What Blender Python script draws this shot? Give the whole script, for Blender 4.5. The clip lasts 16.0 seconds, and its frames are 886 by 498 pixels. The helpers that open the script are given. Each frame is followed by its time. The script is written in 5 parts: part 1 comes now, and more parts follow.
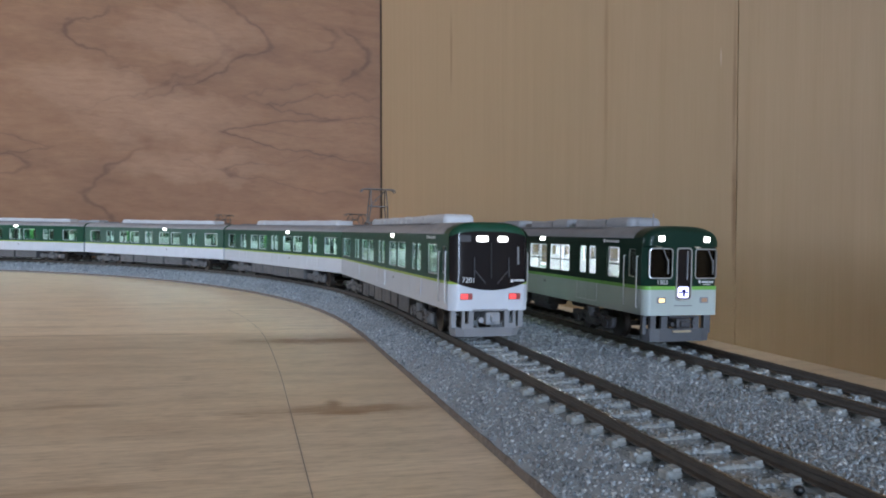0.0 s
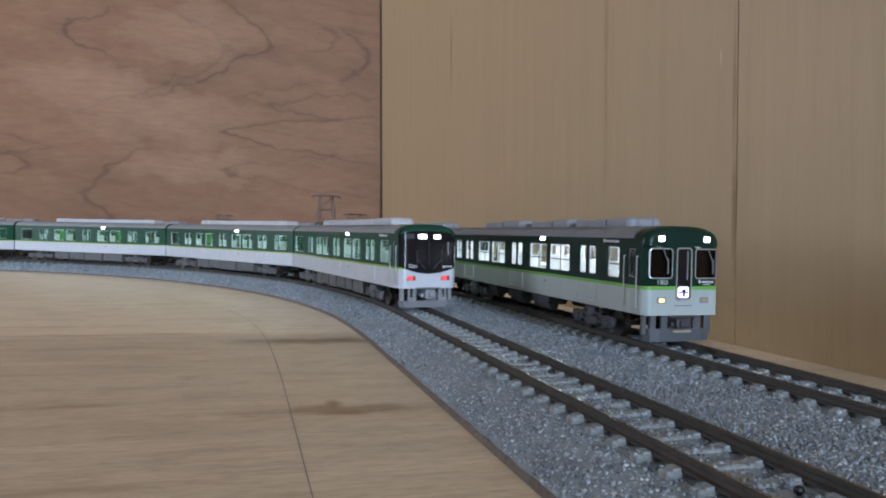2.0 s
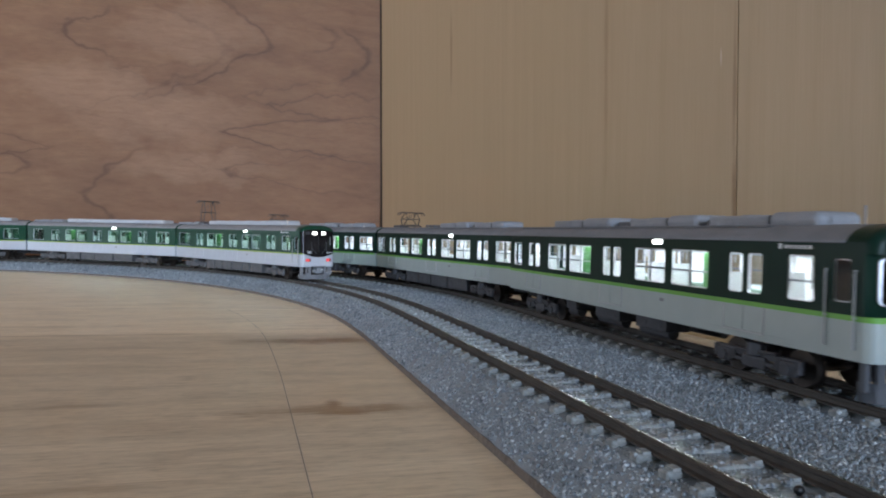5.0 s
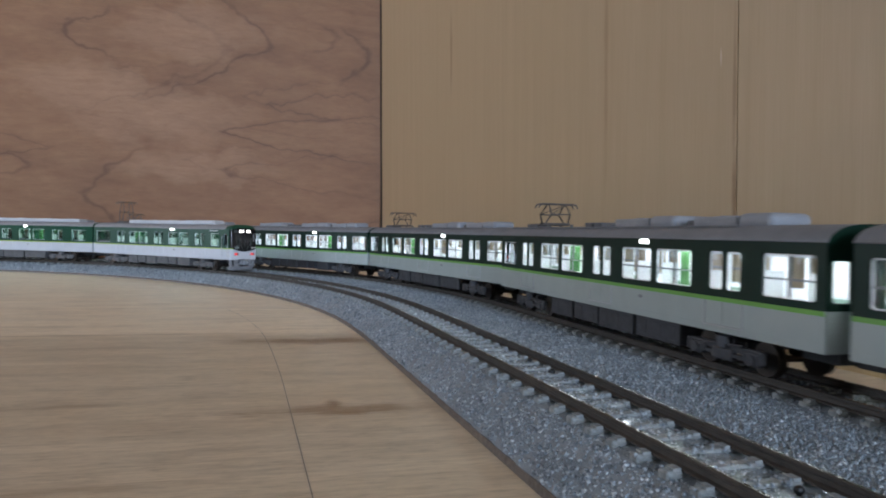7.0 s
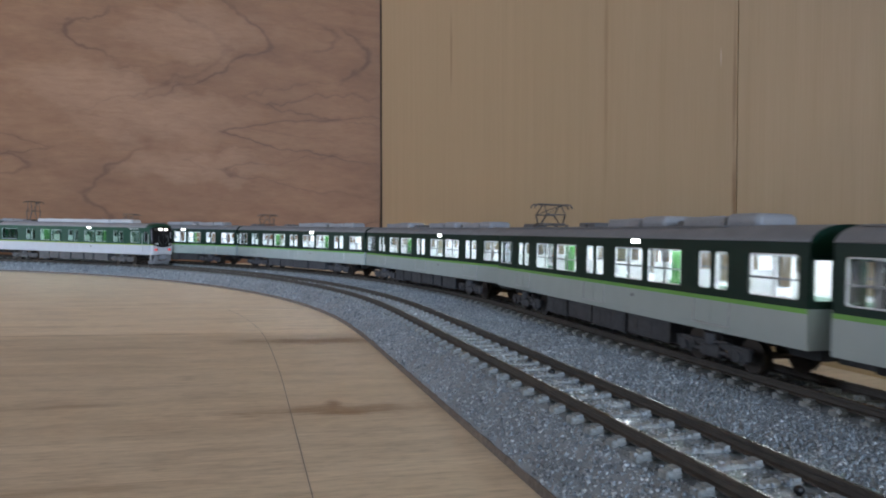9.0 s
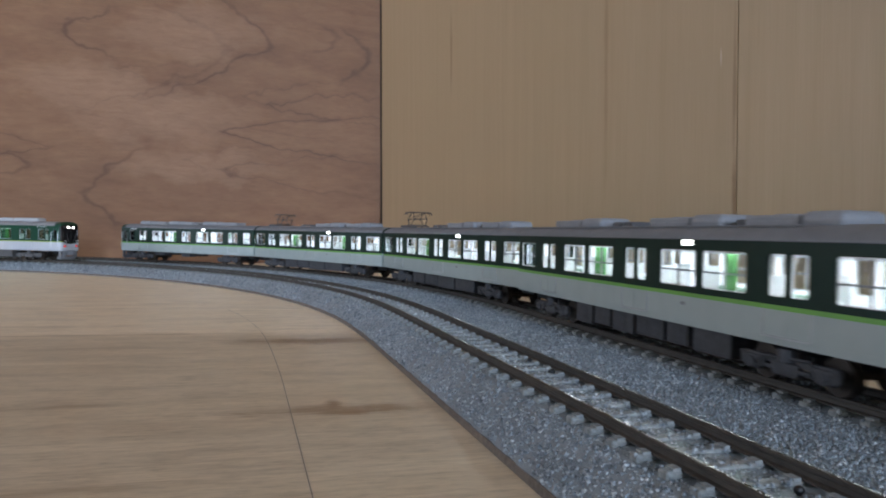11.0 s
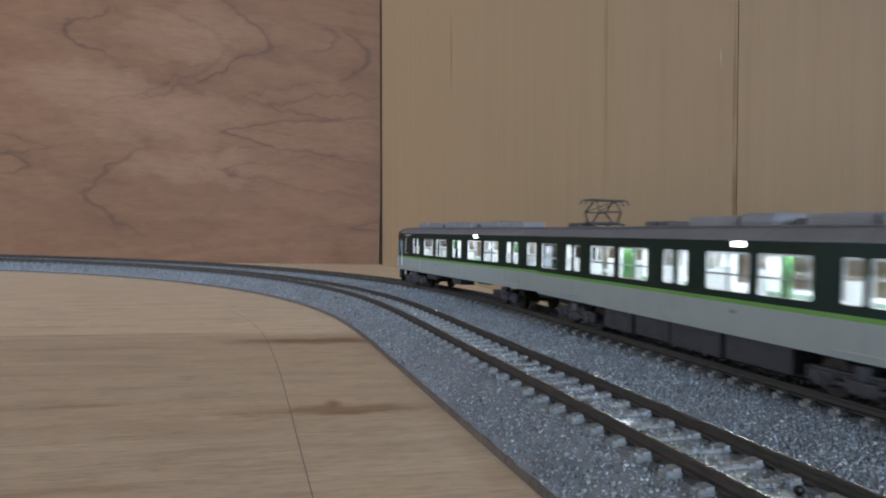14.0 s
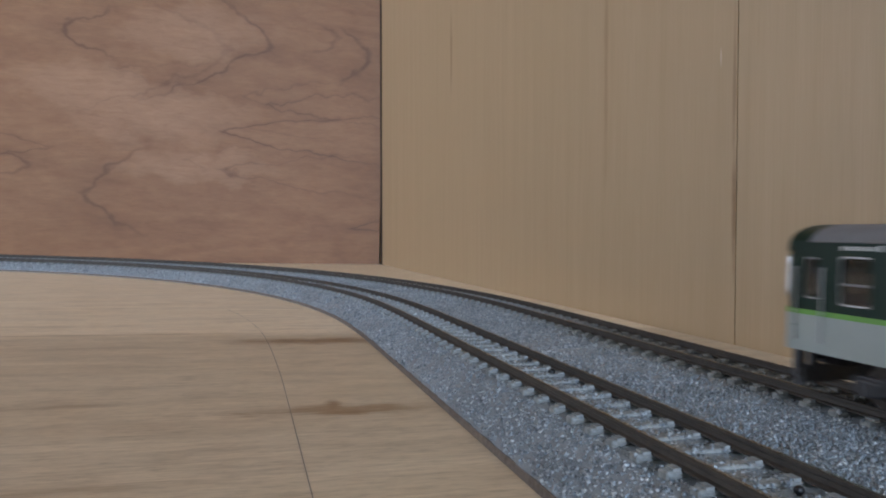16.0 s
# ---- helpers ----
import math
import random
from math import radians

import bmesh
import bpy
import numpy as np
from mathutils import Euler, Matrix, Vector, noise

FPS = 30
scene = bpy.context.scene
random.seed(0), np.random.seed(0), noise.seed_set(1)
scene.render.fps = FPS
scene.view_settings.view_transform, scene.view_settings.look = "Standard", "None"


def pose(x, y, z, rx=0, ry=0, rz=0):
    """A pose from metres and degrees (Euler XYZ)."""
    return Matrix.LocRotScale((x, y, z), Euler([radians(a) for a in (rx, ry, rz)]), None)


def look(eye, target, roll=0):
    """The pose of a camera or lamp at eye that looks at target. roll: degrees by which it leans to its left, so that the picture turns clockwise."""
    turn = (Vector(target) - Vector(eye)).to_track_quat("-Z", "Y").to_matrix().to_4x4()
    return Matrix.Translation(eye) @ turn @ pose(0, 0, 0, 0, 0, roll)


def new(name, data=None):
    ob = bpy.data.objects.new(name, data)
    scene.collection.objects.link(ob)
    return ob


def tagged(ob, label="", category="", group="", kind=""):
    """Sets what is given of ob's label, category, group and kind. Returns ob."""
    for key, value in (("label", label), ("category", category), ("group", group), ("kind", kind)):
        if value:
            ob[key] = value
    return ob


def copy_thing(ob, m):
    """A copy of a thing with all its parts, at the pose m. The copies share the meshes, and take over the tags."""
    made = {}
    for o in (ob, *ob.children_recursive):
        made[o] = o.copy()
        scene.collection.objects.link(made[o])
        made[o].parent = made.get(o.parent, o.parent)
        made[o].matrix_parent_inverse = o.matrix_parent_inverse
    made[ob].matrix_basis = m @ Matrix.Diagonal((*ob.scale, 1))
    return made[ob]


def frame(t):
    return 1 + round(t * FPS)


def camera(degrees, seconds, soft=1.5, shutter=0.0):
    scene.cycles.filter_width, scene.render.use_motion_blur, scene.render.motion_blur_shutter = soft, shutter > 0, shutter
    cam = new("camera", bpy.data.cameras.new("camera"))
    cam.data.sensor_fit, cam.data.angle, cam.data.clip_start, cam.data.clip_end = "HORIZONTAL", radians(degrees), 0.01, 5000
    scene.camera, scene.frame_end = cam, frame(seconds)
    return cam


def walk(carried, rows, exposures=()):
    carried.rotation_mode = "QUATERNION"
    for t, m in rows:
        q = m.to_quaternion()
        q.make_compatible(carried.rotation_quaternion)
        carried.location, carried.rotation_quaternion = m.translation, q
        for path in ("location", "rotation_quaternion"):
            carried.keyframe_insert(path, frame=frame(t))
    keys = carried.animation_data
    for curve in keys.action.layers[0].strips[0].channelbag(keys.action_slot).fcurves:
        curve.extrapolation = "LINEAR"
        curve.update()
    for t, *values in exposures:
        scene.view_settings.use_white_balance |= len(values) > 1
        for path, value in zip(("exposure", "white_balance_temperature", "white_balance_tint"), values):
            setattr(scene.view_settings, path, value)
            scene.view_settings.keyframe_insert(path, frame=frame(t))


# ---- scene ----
# ---- camera ----
cam = camera(65.82, 16.0, soft=1.9, shutter=0.5)
EYE = Vector((0.0, 0.0, 0.0544))
AIM = look(EYE, EYE + Vector((0.0, math.cos(0.0216), -math.sin(0.0216))), 1.226)
walk(cam, [(0.0, AIM), (16.0, AIM)], [(0.0, 0.17), (2.5, 0.14), (4.0, 0.06), (6.5, -0.02), (9.0, -0.02), (13.5, -0.01), (15.0, 0.06), (16.0, 0.2)])

# ---- plan, in millimetres: z = 0 is the plywood board, the rails' top is at 13.5 ----
MM = 0.001
HEAD = radians(-73.70)               # direction of the straight, towards the camera's side
RAIL = 13.5
TRACKS = {"inner": (124.1, 494.7, 656.0, 125.4), "outer": (198.4, 516.7, 760.4, 65.3)}
STEP = 2.0
PATHS = {}
for key, (off, s_mid, radius, ease) in TRACKS.items():
    s = np.arange(-1800.0, 2800.0, STEP)
    th = HEAD + math.pi + np.cumsum(np.clip((s - s_mid) / ease + 0.5, 0, 1) / radius) * STEP
    px, py = np.cumsum(np.cos(th) * STEP), np.cumsum(np.sin(th) * STEP)
    zero = int(1800 / STEP)
    PATHS[key] = (s, px - px[zero] + off, py - py[zero] - 100.0, th)


def along(key, st, side=0.0):
    """Point of a track at a station, side mm to its inner side, and the direction away from the camera."""
    s, x, y, th = PATHS[key]
    a = np.interp(st, s, th)
    return np.interp(st, s, x) - np.sin(a) * side, np.interp(st, s, y) + np.cos(a) * side, a


U = Vector((math.cos(radians(107.48)), math.sin(radians(107.48)), 0))      # away, along the pale wall
Wd = Vector((math.cos(radians(194.0)), math.sin(radians(194.0)), 0))     # left, along the reddish wall
CORNER = Vector((-0.1061, 1.1759, 0))
ROOM_L, ROOM_W, ROOM_H = 5.6, 1.62, 2.1


def room(u, w, z=0.0):
    """Room frame: u metres back from the corner along the pale wall, w metres along the reddish wall."""
    p = CORNER - U * u + Wd * w
    return Vector((p.x, p.y, z))


# ---- light: overcast daylight through a window behind the camera and a small unseen one, assumed in the west wall ----
world = bpy.data.worlds.new("world")
scene.world = world
world.use_nodes = True
wn = world.node_tree.nodes
sky = wn.new("ShaderNodeTexSky")
sky.sky_type, sky.sun_disc, sky.sun_elevation, sky.sun_rotation = "NISHITA", False, radians(40), radians(200)
wn["Background"].inputs[1].default_value = 0.1
world.node_tree.links.new(sky.outputs[0], wn["Background"].inputs[0])
WIN = (0.03, 0.40, 0.10, 1.80)       # the window's opening: w from, w to, z from, z to
lamp = bpy.data.lights.new("window_daylight", "AREA")
lamp.shape, lamp.size, lamp.size_y, lamp.energy, lamp.color = "RECTANGLE", WIN[1] - WIN[0], WIN[3] - WIN[2], 180.0, (0.565, 0.725, 0.985)
lo = new("window_daylight", lamp)
at_win = room(ROOM_L + 0.02, (WIN[0] + WIN[1]) / 2, (WIN[2] + WIN[3]) / 2)
lo.matrix_world = look(at_win, at_win + U, 0)
WIN_W = (0.02, 0.45, 0.15, 0.85)     # the assumed west window's opening: u from, u to, z from, z to
lamp = bpy.data.lights.new("west_daylight", "AREA")
lamp.shape, lamp.size, lamp.size_y, lamp.energy, lamp.color = "RECTANGLE", WIN_W[1] - WIN_W[0], WIN_W[3] - WIN_W[2], 9.8, (0.66, 0.77, 0.95)
lo = new("west_daylight", lamp)
at_win = room((WIN_W[0] + WIN_W[1]) / 2, ROOM_W + 0.02, (WIN_W[2] + WIN_W[3]) / 2)
lo.matrix_world = look(at_win, at_win - Wd, 0)


# ---- materials ----
def material(name):
    m = bpy.data.materials.new(name)
    m.use_nodes = True
    return m, m.node_tree.nodes, m.node_tree.links, m.node_tree.nodes["Principled BSDF"]


def node(nodes, kind, **values):
    n = nodes.new(kind)
    for k, v in values.items():
        n.inputs[k].default_value = v
    return n


def math_node(nodes, links, op, a, b=None):
    n = nodes.new("ShaderNodeMath")
    n.operation = op
    for i, v in enumerate((a, b)):
        if v is None:
            continue
        if isinstance(v, (int, float)):
            n.inputs[i].default_value = v
        else:
            links.new(v, n.inputs[i])
    return n.outputs[0]


def ramp(nodes, links, fac, stops):
    r = nodes.new("ShaderNodeValToRGB")
    while len(r.color_ramp.elements) < len(stops):
        r.color_ramp.elements.new(0.5)
    for e, (p, c) in zip(r.color_ramp.elements, stops):
        e.position, e.color = p, (*c, 1)
    links.new(fac, r.inputs[0])
    return r.outputs[0]


def mix(nodes, links, fac, a, b, blend="MIX"):
    n = nodes.new("ShaderNodeMix")
    n.data_type, n.blend_type = "RGBA", blend
    for i, v in ((0, fac), (6, a), (7, b)):
        if isinstance(v, (int, float)):
            n.inputs[i].default_value = v
        elif isinstance(v, tuple):
            n.inputs[i].default_value = (*v, 1)
        else:
            links.new(v, n.inputs[i])
    return n.outputs[2]


def mapped(nodes, links, scale=(1, 1, 1), turn=0.0, space="Object"):
    tc = nodes.new("ShaderNodeTexCoord")
    mp = nodes.new("ShaderNodeMapping")
    mp.inputs["Scale"].default_value = scale
    mp.inputs["Rotation"].default_value = (0, 0, turn)
    links.new(tc.outputs[space], mp.inputs["Vector"])
    return mp.outputs[0]


def noise_tex(nodes, links, vec, scale, detail=4.0, rough=0.55, distortion=0.0):
    n = node(nodes, "ShaderNodeTexNoise", Scale=scale, Detail=detail, Roughness=rough, Distortion=distortion)
    links.new(vec, n.inputs["Vector"])
    return n.outputs["Fac"]


def bump(nodes, links, bsdf, height, strength, distance):
    b = node(nodes, "ShaderNodeBump", Strength=strength, Distance=distance)
    links.new(height, b.inputs["Height"])
    links.new(b.outputs[0], bsdf.inputs["Normal"])


def paint(name, colour, rough=0.4, metal=0.0, vary=0.12, scale=120.0, coat=0.0, spec=0.5):
    """Painted or moulded surface with faint mottling and fine relief."""
    m, n, l, b = material(name)
    v = mapped(n, l)
    fac = noise_tex(n, l, v, scale, 5)
    dark = tuple(c * (1 - vary) for c in colour)
    light = tuple(min(1, c * (1 + vary)) for c in colour)
    l.new(ramp(n, l, fac, [(0.3, dark), (0.7, light)]), b.inputs["Base Color"])
    r = math_node(n, l, "MULTIPLY_ADD", noise_tex(n, l, v, scale * 3, 3), 0.15)
    r.node.inputs[2].default_value = rough - 0.07
    l.new(r, b.inputs["Roughness"])
    b.inputs["Metallic"].default_value = metal
    b.inputs["Coat Weight"].default_value = coat
    b.inputs["Specular IOR Level"].default_value = spec
    bump(n, l, b, noise_tex(n, l, v, scale * 12, 2), 0.08, 0.0002)
    return m


def glow(name, colour, strength):
    m, n, l, b = material(name)
    b.inputs["Base Color"].default_value = (*colour, 1)
    b.inputs["Emission Color"].default_value = (*colour, 1)
    b.inputs["Emission Strength"].default_value = strength
    return m


def pane_glass(name, tint, gloss=1.0):
    m, n, l, b = material(name)
    n.remove(b)
    clear = node(n, "ShaderNodeBsdfTransparent", Color=(*tint, 1))
    shine = node(n, "ShaderNodeBsdfGlossy", Color=(gloss, gloss, gloss, 1), Roughness=0.04)
    facing = node(n, "ShaderNodeLayerWeight", Blend=0.5).outputs["Facing"]
    fac = math_node(n, l, "ADD", math_node(n, l, "MULTIPLY", math_node(n, l, "POWER", facing, 5.0), 0.55), 0.03)
    mx = n.new("ShaderNodeMixShader")
    l.new(fac, mx.inputs[0])
    l.new(clear.outputs[0], mx.inputs[1])
    l.new(shine.outputs[0], mx.inputs[2])
    l.new(mx.outputs[0], n["Material Output"].inputs[0])
    return m


def reddish_plywood():
    """Flat-sliced lauan veneer: lying grain with a few nested dark tongues, soft blotches and fine pores."""
    m, n, l, b = material("reddish_plywood")
    v = mapped(n, l, (1.35, 1.0, 4.6))
    field = noise_tex(n, l, v, 1.25, 1.6, 0.42, 0.55)
    wob = noise_tex(n, l, mapped(n, l, (9, 1, 16)), 2.0, 4, 0.62)
    f = math_node(n, l, "ADD", math_node(n, l, "MULTIPLY", field, 8.5), math_node(n, l, "MULTIPLY", wob, 0.95))
    saw = math_node(n, l, "FRACT", f)
    figure = ramp(n, l, saw, [(0.0, (0.236, 0.119, 0.060)), (0.05, (0.240, 0.121, 0.061)), (0.3, (0.255, 0.132, 0.066)), (0.7, (0.285, 0.150, 0.076)), (1.0, (0.235, 0.120, 0.060))])
    broad = noise_tex(n, l, mapped(n, l, (1, 1, 2.2)), 3.2, 3, 0.55, 0.4)
    col = mix(n, l, ramp(n, l, broad, [(0.42, (0, 0, 0)), (0.68, (0.45, 0.45, 0.45))]), figure, (0.335, 0.187, 0.100))
    fibre = noise_tex(n, l, mapped(n, l, (9, 1, 260)), 4.0, 4, 0.7)
    col = mix(n, l, 0.16, col, ramp(n, l, fibre, [(0.35, (0.135, 0.064, 0.030)), (0.65, (0.352, 0.189, 0.095))]))
    blotch = noise_tex(n, l, mapped(n, l, (6, 1, 15)), 2.2, 7, 0.66, 0.8)
    fleck = noise_tex(n, l, mapped(n, l, (14, 1, 60)), 2.2, 5, 0.7, 0.5)
    col = mix(n, l, 0.5, col, ramp(n, l, fleck, [(0.34, (0.82, 0.76, 0.72)), (0.5, (0.98, 0.98, 0.98)), (0.68, (1.16, 1.16, 1.16))]), "MULTIPLY")
    col = mix(n, l, 0.27, col, ramp(n, l, blotch, [(0.34, (0.74, 0.67, 0.63)), (0.5, (0.97, 0.96, 0.95)), (0.68, (1.24, 1.26, 1.28))]), "MULTIPLY")
    # a pale patch of early wood, then tongues of dark late wood: distance of the tip from the corner, height,
    # way they open (1 to the corner), narrowness, reach, strength, wobble
    tc = n.new("ShaderNodeTexCoord")
    sep = n.new("ShaderNodeSeparateXYZ")
    l.new(tc.outputs["Object"], sep.inputs[0])
    w1 = math_node(n, l, "SUBTRACT", noise_tex(n, l, mapped(n, l, (1, 1, 2.0)), 12.0, 3, 0.5), 0.5)
    w2 = math_node(n, l, "SUBTRACT", noise_tex(n, l, mapped(n, l, (1.0, 1.0, 1.0)), 17.0, 3, 0.55), 0.5)

    def from_tip(tip, high, way, shake):
        dx = math_node(n, l, "MULTIPLY", math_node(n, l, "SUBTRACT", sep.outputs[0], ROOM_W - tip), float(way))
        dx = math_node(n, l, "ADD", dx, math_node(n, l, "MULTIPLY", w1, 0.08 * shake))
        dz = math_node(n, l, "ADD", math_node(n, l, "SUBTRACT", sep.outputs[2], high), math_node(n, l, "MULTIPLY", w2, 0.055 * shake))
        return dx, dz
    for tip, high, long_, wide in ((0.36, 0.232, 0.17, 0.055), (0.47, 0.275, 0.13, 0.035), (0.30, 0.155, 0.14, 0.03), (0.30, 0.37, 0.12, 0.05)):
        dx, dz = from_tip(tip, high, 1, 1.6)
        e = math_node(n, l, "ADD", math_node(n, l, "POWER", math_node(n, l, "ABSOLUTE", math_node(n, l, "DIVIDE", dx, long_)), 2.0), math_node(n, l, "POWER", math_node(n, l, "ABSOLUTE", math_node(n, l, "DIVIDE", dz, wide)), 2.0))
        pale = math_node(n, l, "MULTIPLY", ramp(n, l, e, [(0.0, (0.55, 0.55, 0.55)), (1.0, (0, 0, 0))]), math_node(n, l, "MULTIPLY", fleck, 1.7))
        col = mix(n, l, pale, col, (0.43, 0.265, 0.165))
    patchy = ramp(n, l, noise_tex(n, l, mapped(n, l, (1, 1, 1.6)), 14.0, 4, 0.6), [(0.36, (0.6, 0.6, 0.6)), (0.55, (1.0, 1.0, 1.0))])
    for tip, high, way, narrow, reach, force, shake in (
            (0.190, 0.367, -1, 4.4, 0.24, 0.72, 0.9), (0.255, 0.345, -1, 5.0, 0.30, 0.3, 0.9), (0.258, 0.212, 1, 21.0, 0.38, 0.85, 0.55), (0.215, 0.222, 1, 30.0, 0.25, 0.3, 0.7),
            (0.192, 0.262, 1, 34.0, 0.30, 0.75, 1.0), (0.225, 0.275, 1, 16.0, 0.2, 0.4, 1.0), (0.504, 0.352, 1, 7.0, 0.10, 0.7, 1.2), (0.458, 0.112, 1, 3.2, 0.10, 0.65, 1.0),
            (0.512, 0.176, -1, 20.0, 0.12, 0.6, 0.7), (0.545, 0.145, -1, 12.0, 0.1, 0.6, 0.7), (0.25, 0.150, 1, 22.0, 0.32, 0.5, 0.7), (0.33, 0.165, 1, 25.0, 0.2, 0.3, 1.0),
            (0.085, 0.375, -1, 6.0, 0.05, 0.45, 1.0), (0.028, 0.350, -1, 4.0, 0.06, 0.75, 0.9), (0.42, 0.30, 1, 26.0, 0.3, 0.3, 1.0), (0.05, 0.063, 1, 30.0, 0.12, 0.8, 0.5),
            (0.80, 0.27, -1, 8.0, 0.3, 0.7, 1.0), (0.95, 0.15, 1, 12.0, 0.3, 0.6, 1.0), (0.30, 0.62, -1, 6.0, 0.4, 0.7, 1.0), (0.15, 0.85, 1, 8.0, 0.4, 0.6, 1.0)):
        dx, dz = from_tip(tip, high, way, shake)
        d = math_node(n, l, "SUBTRACT", dx, math_node(n, l, "MULTIPLY", math_node(n, l, "POWER", math_node(n, l, "ABSOLUTE", dz), 1.4), narrow))
        line = ramp(n, l, math_node(n, l, "ADD", math_node(n, l, "MULTIPLY", d, 4.0), 0.5), [(0.25, (0, 0, 0)), (0.465, (0.22, 0.22, 0.22)), (0.494, (0.8, 0.8, 0.8)), (0.508, (0.75, 0.75, 0.75)), (0.53, (0.16, 0.16, 0.16)), (0.66, (0, 0, 0))])
        fade = ramp(n, l, math_node(n, l, "DIVIDE", dx, reach), [(0.45, (force, force, force)), (1.0, (0, 0, 0))])
        col = mix(n, l, math_node(n, l, "MULTIPLY", math_node(n, l, "MULTIPLY", line, fade), patchy), col, (0.078, 0.034, 0.020))
    col = mix(n, l, 1.0, col, (0.99, 0.92, 0.85), "MULTIPLY")
    pores = noise_tex(n, l, mapped(n, l, (60, 1, 700)), 3.0, 2, 0.5)
    col = mix(n, l, ramp(n, l, pores, [(0.62, (0, 0, 0)), (0.72, (0.3, 0.3, 0.3))]), col, (0.145, 0.059, 0.027))
    l.new(col, b.inputs["Base Color"])
    b.inputs["Roughness"].default_value = 0.62
    bump(n, l, b, fibre, 0.12, 0.0006)
    return m


def pale_plywood():
    """Yellowish plywood panel with upright, faint grain."""
    m, n, l, b = material("pale_plywood")
    grain = noise_tex(n, l, mapped(n, l, (26, 26, 1.1)), 3.0, 5, 0.62, 0.25)
    fine = noise_tex(n, l, mapped(n, l, (330, 330, 7)), 3.0, 3, 0.6)
    blotch = noise_tex(n, l, mapped(n, l, (1.6, 1.6, 0.7)), 3.0, 3, 0.5)
    col = ramp(n, l, grain, [(0.22, (0.47, 0.336, 0.194)), (0.5, (0.512, 0.371, 0.220)), (0.78, (0.55, 0.404, 0.245))])
    col = mix(n, l, 0.10, col, ramp(n, l, fine, [(0.35, (0.38, 0.27, 0.158)), (0.65, (0.62, 0.47, 0.314))]))
    col = mix(n, l, ramp(n, l, blotch, [(0.4, (0, 0, 0)), (0.7, (0.5, 0.5, 0.5))]), col, (0.50, 0.365, 0.215))
    line = ramp(n, l, noise_tex(n, l, mapped(n, l, (75, 75, 0.9)), 3.0, 2, 0.5), [(0.68, (0, 0, 0)), (0.71, (0.12, 0.12, 0.12)), (0.74, (0, 0, 0))])
    col = mix(n, l, line, col, (0.35, 0.22, 0.115))
    # resin streaks and a scuff: along the panel, height, half width, half height, strength, colour
    tc = n.new("ShaderNodeTexCoord")
    wob = noise_tex(n, l, mapped(n, l, (60, 60, 9)), 3.0, 4, 0.6)
    brown, pale = (0.25, 0.135, 0.06), (0.72, 0.62, 0.48)
    for cx, cz, rx, rz, st, tint in ((0.408, 0.268, 0.006, 0.06, 0.5, brown), (0.752, 0.17, 0.0035, 0.10, 0.35, brown), (0.8792, 0.075, 0.0022, 0.045, 0.85, brown), (0.8785, 0.135, 0.0015, 0.06, 0.5, brown),
                                     (0.868, 0.152, 0.0010, 0.006, 0.7, pale)):
        mp = n.new("ShaderNodeMapping")
        mp.vector_type = "TEXTURE"
        mp.inputs["Location"].default_value = (cx, 0, cz)
        mp.inputs["Scale"].default_value = (rx, 1, rz)
        l.new(tc.outputs["Object"], mp.inputs["Vector"])
        ln_ = n.new("ShaderNodeVectorMath")
        ln_.operation = "LENGTH"
        l.new(mp.outputs[0], ln_.inputs[0])
        d = math_node(n, l, "ADD", ln_.outputs["Value"], math_node(n, l, "MULTIPLY", math_node(n, l, "SUBTRACT", wob, 0.5), 1.4))
        col = mix(n, l, ramp(n, l, d, [(0.2, (st, st, st)), (1.0, (0, 0, 0))]), col, tint)
    l.new(col, b.inputs["Base Color"])
    b.inputs["Roughness"].default_value = 0.5
    bump(n, l, b, fine, 0.1, 0.0004)
    return m


PALE_FROM = 0.363                       # distance across the board's grain beyond which its colour is raised


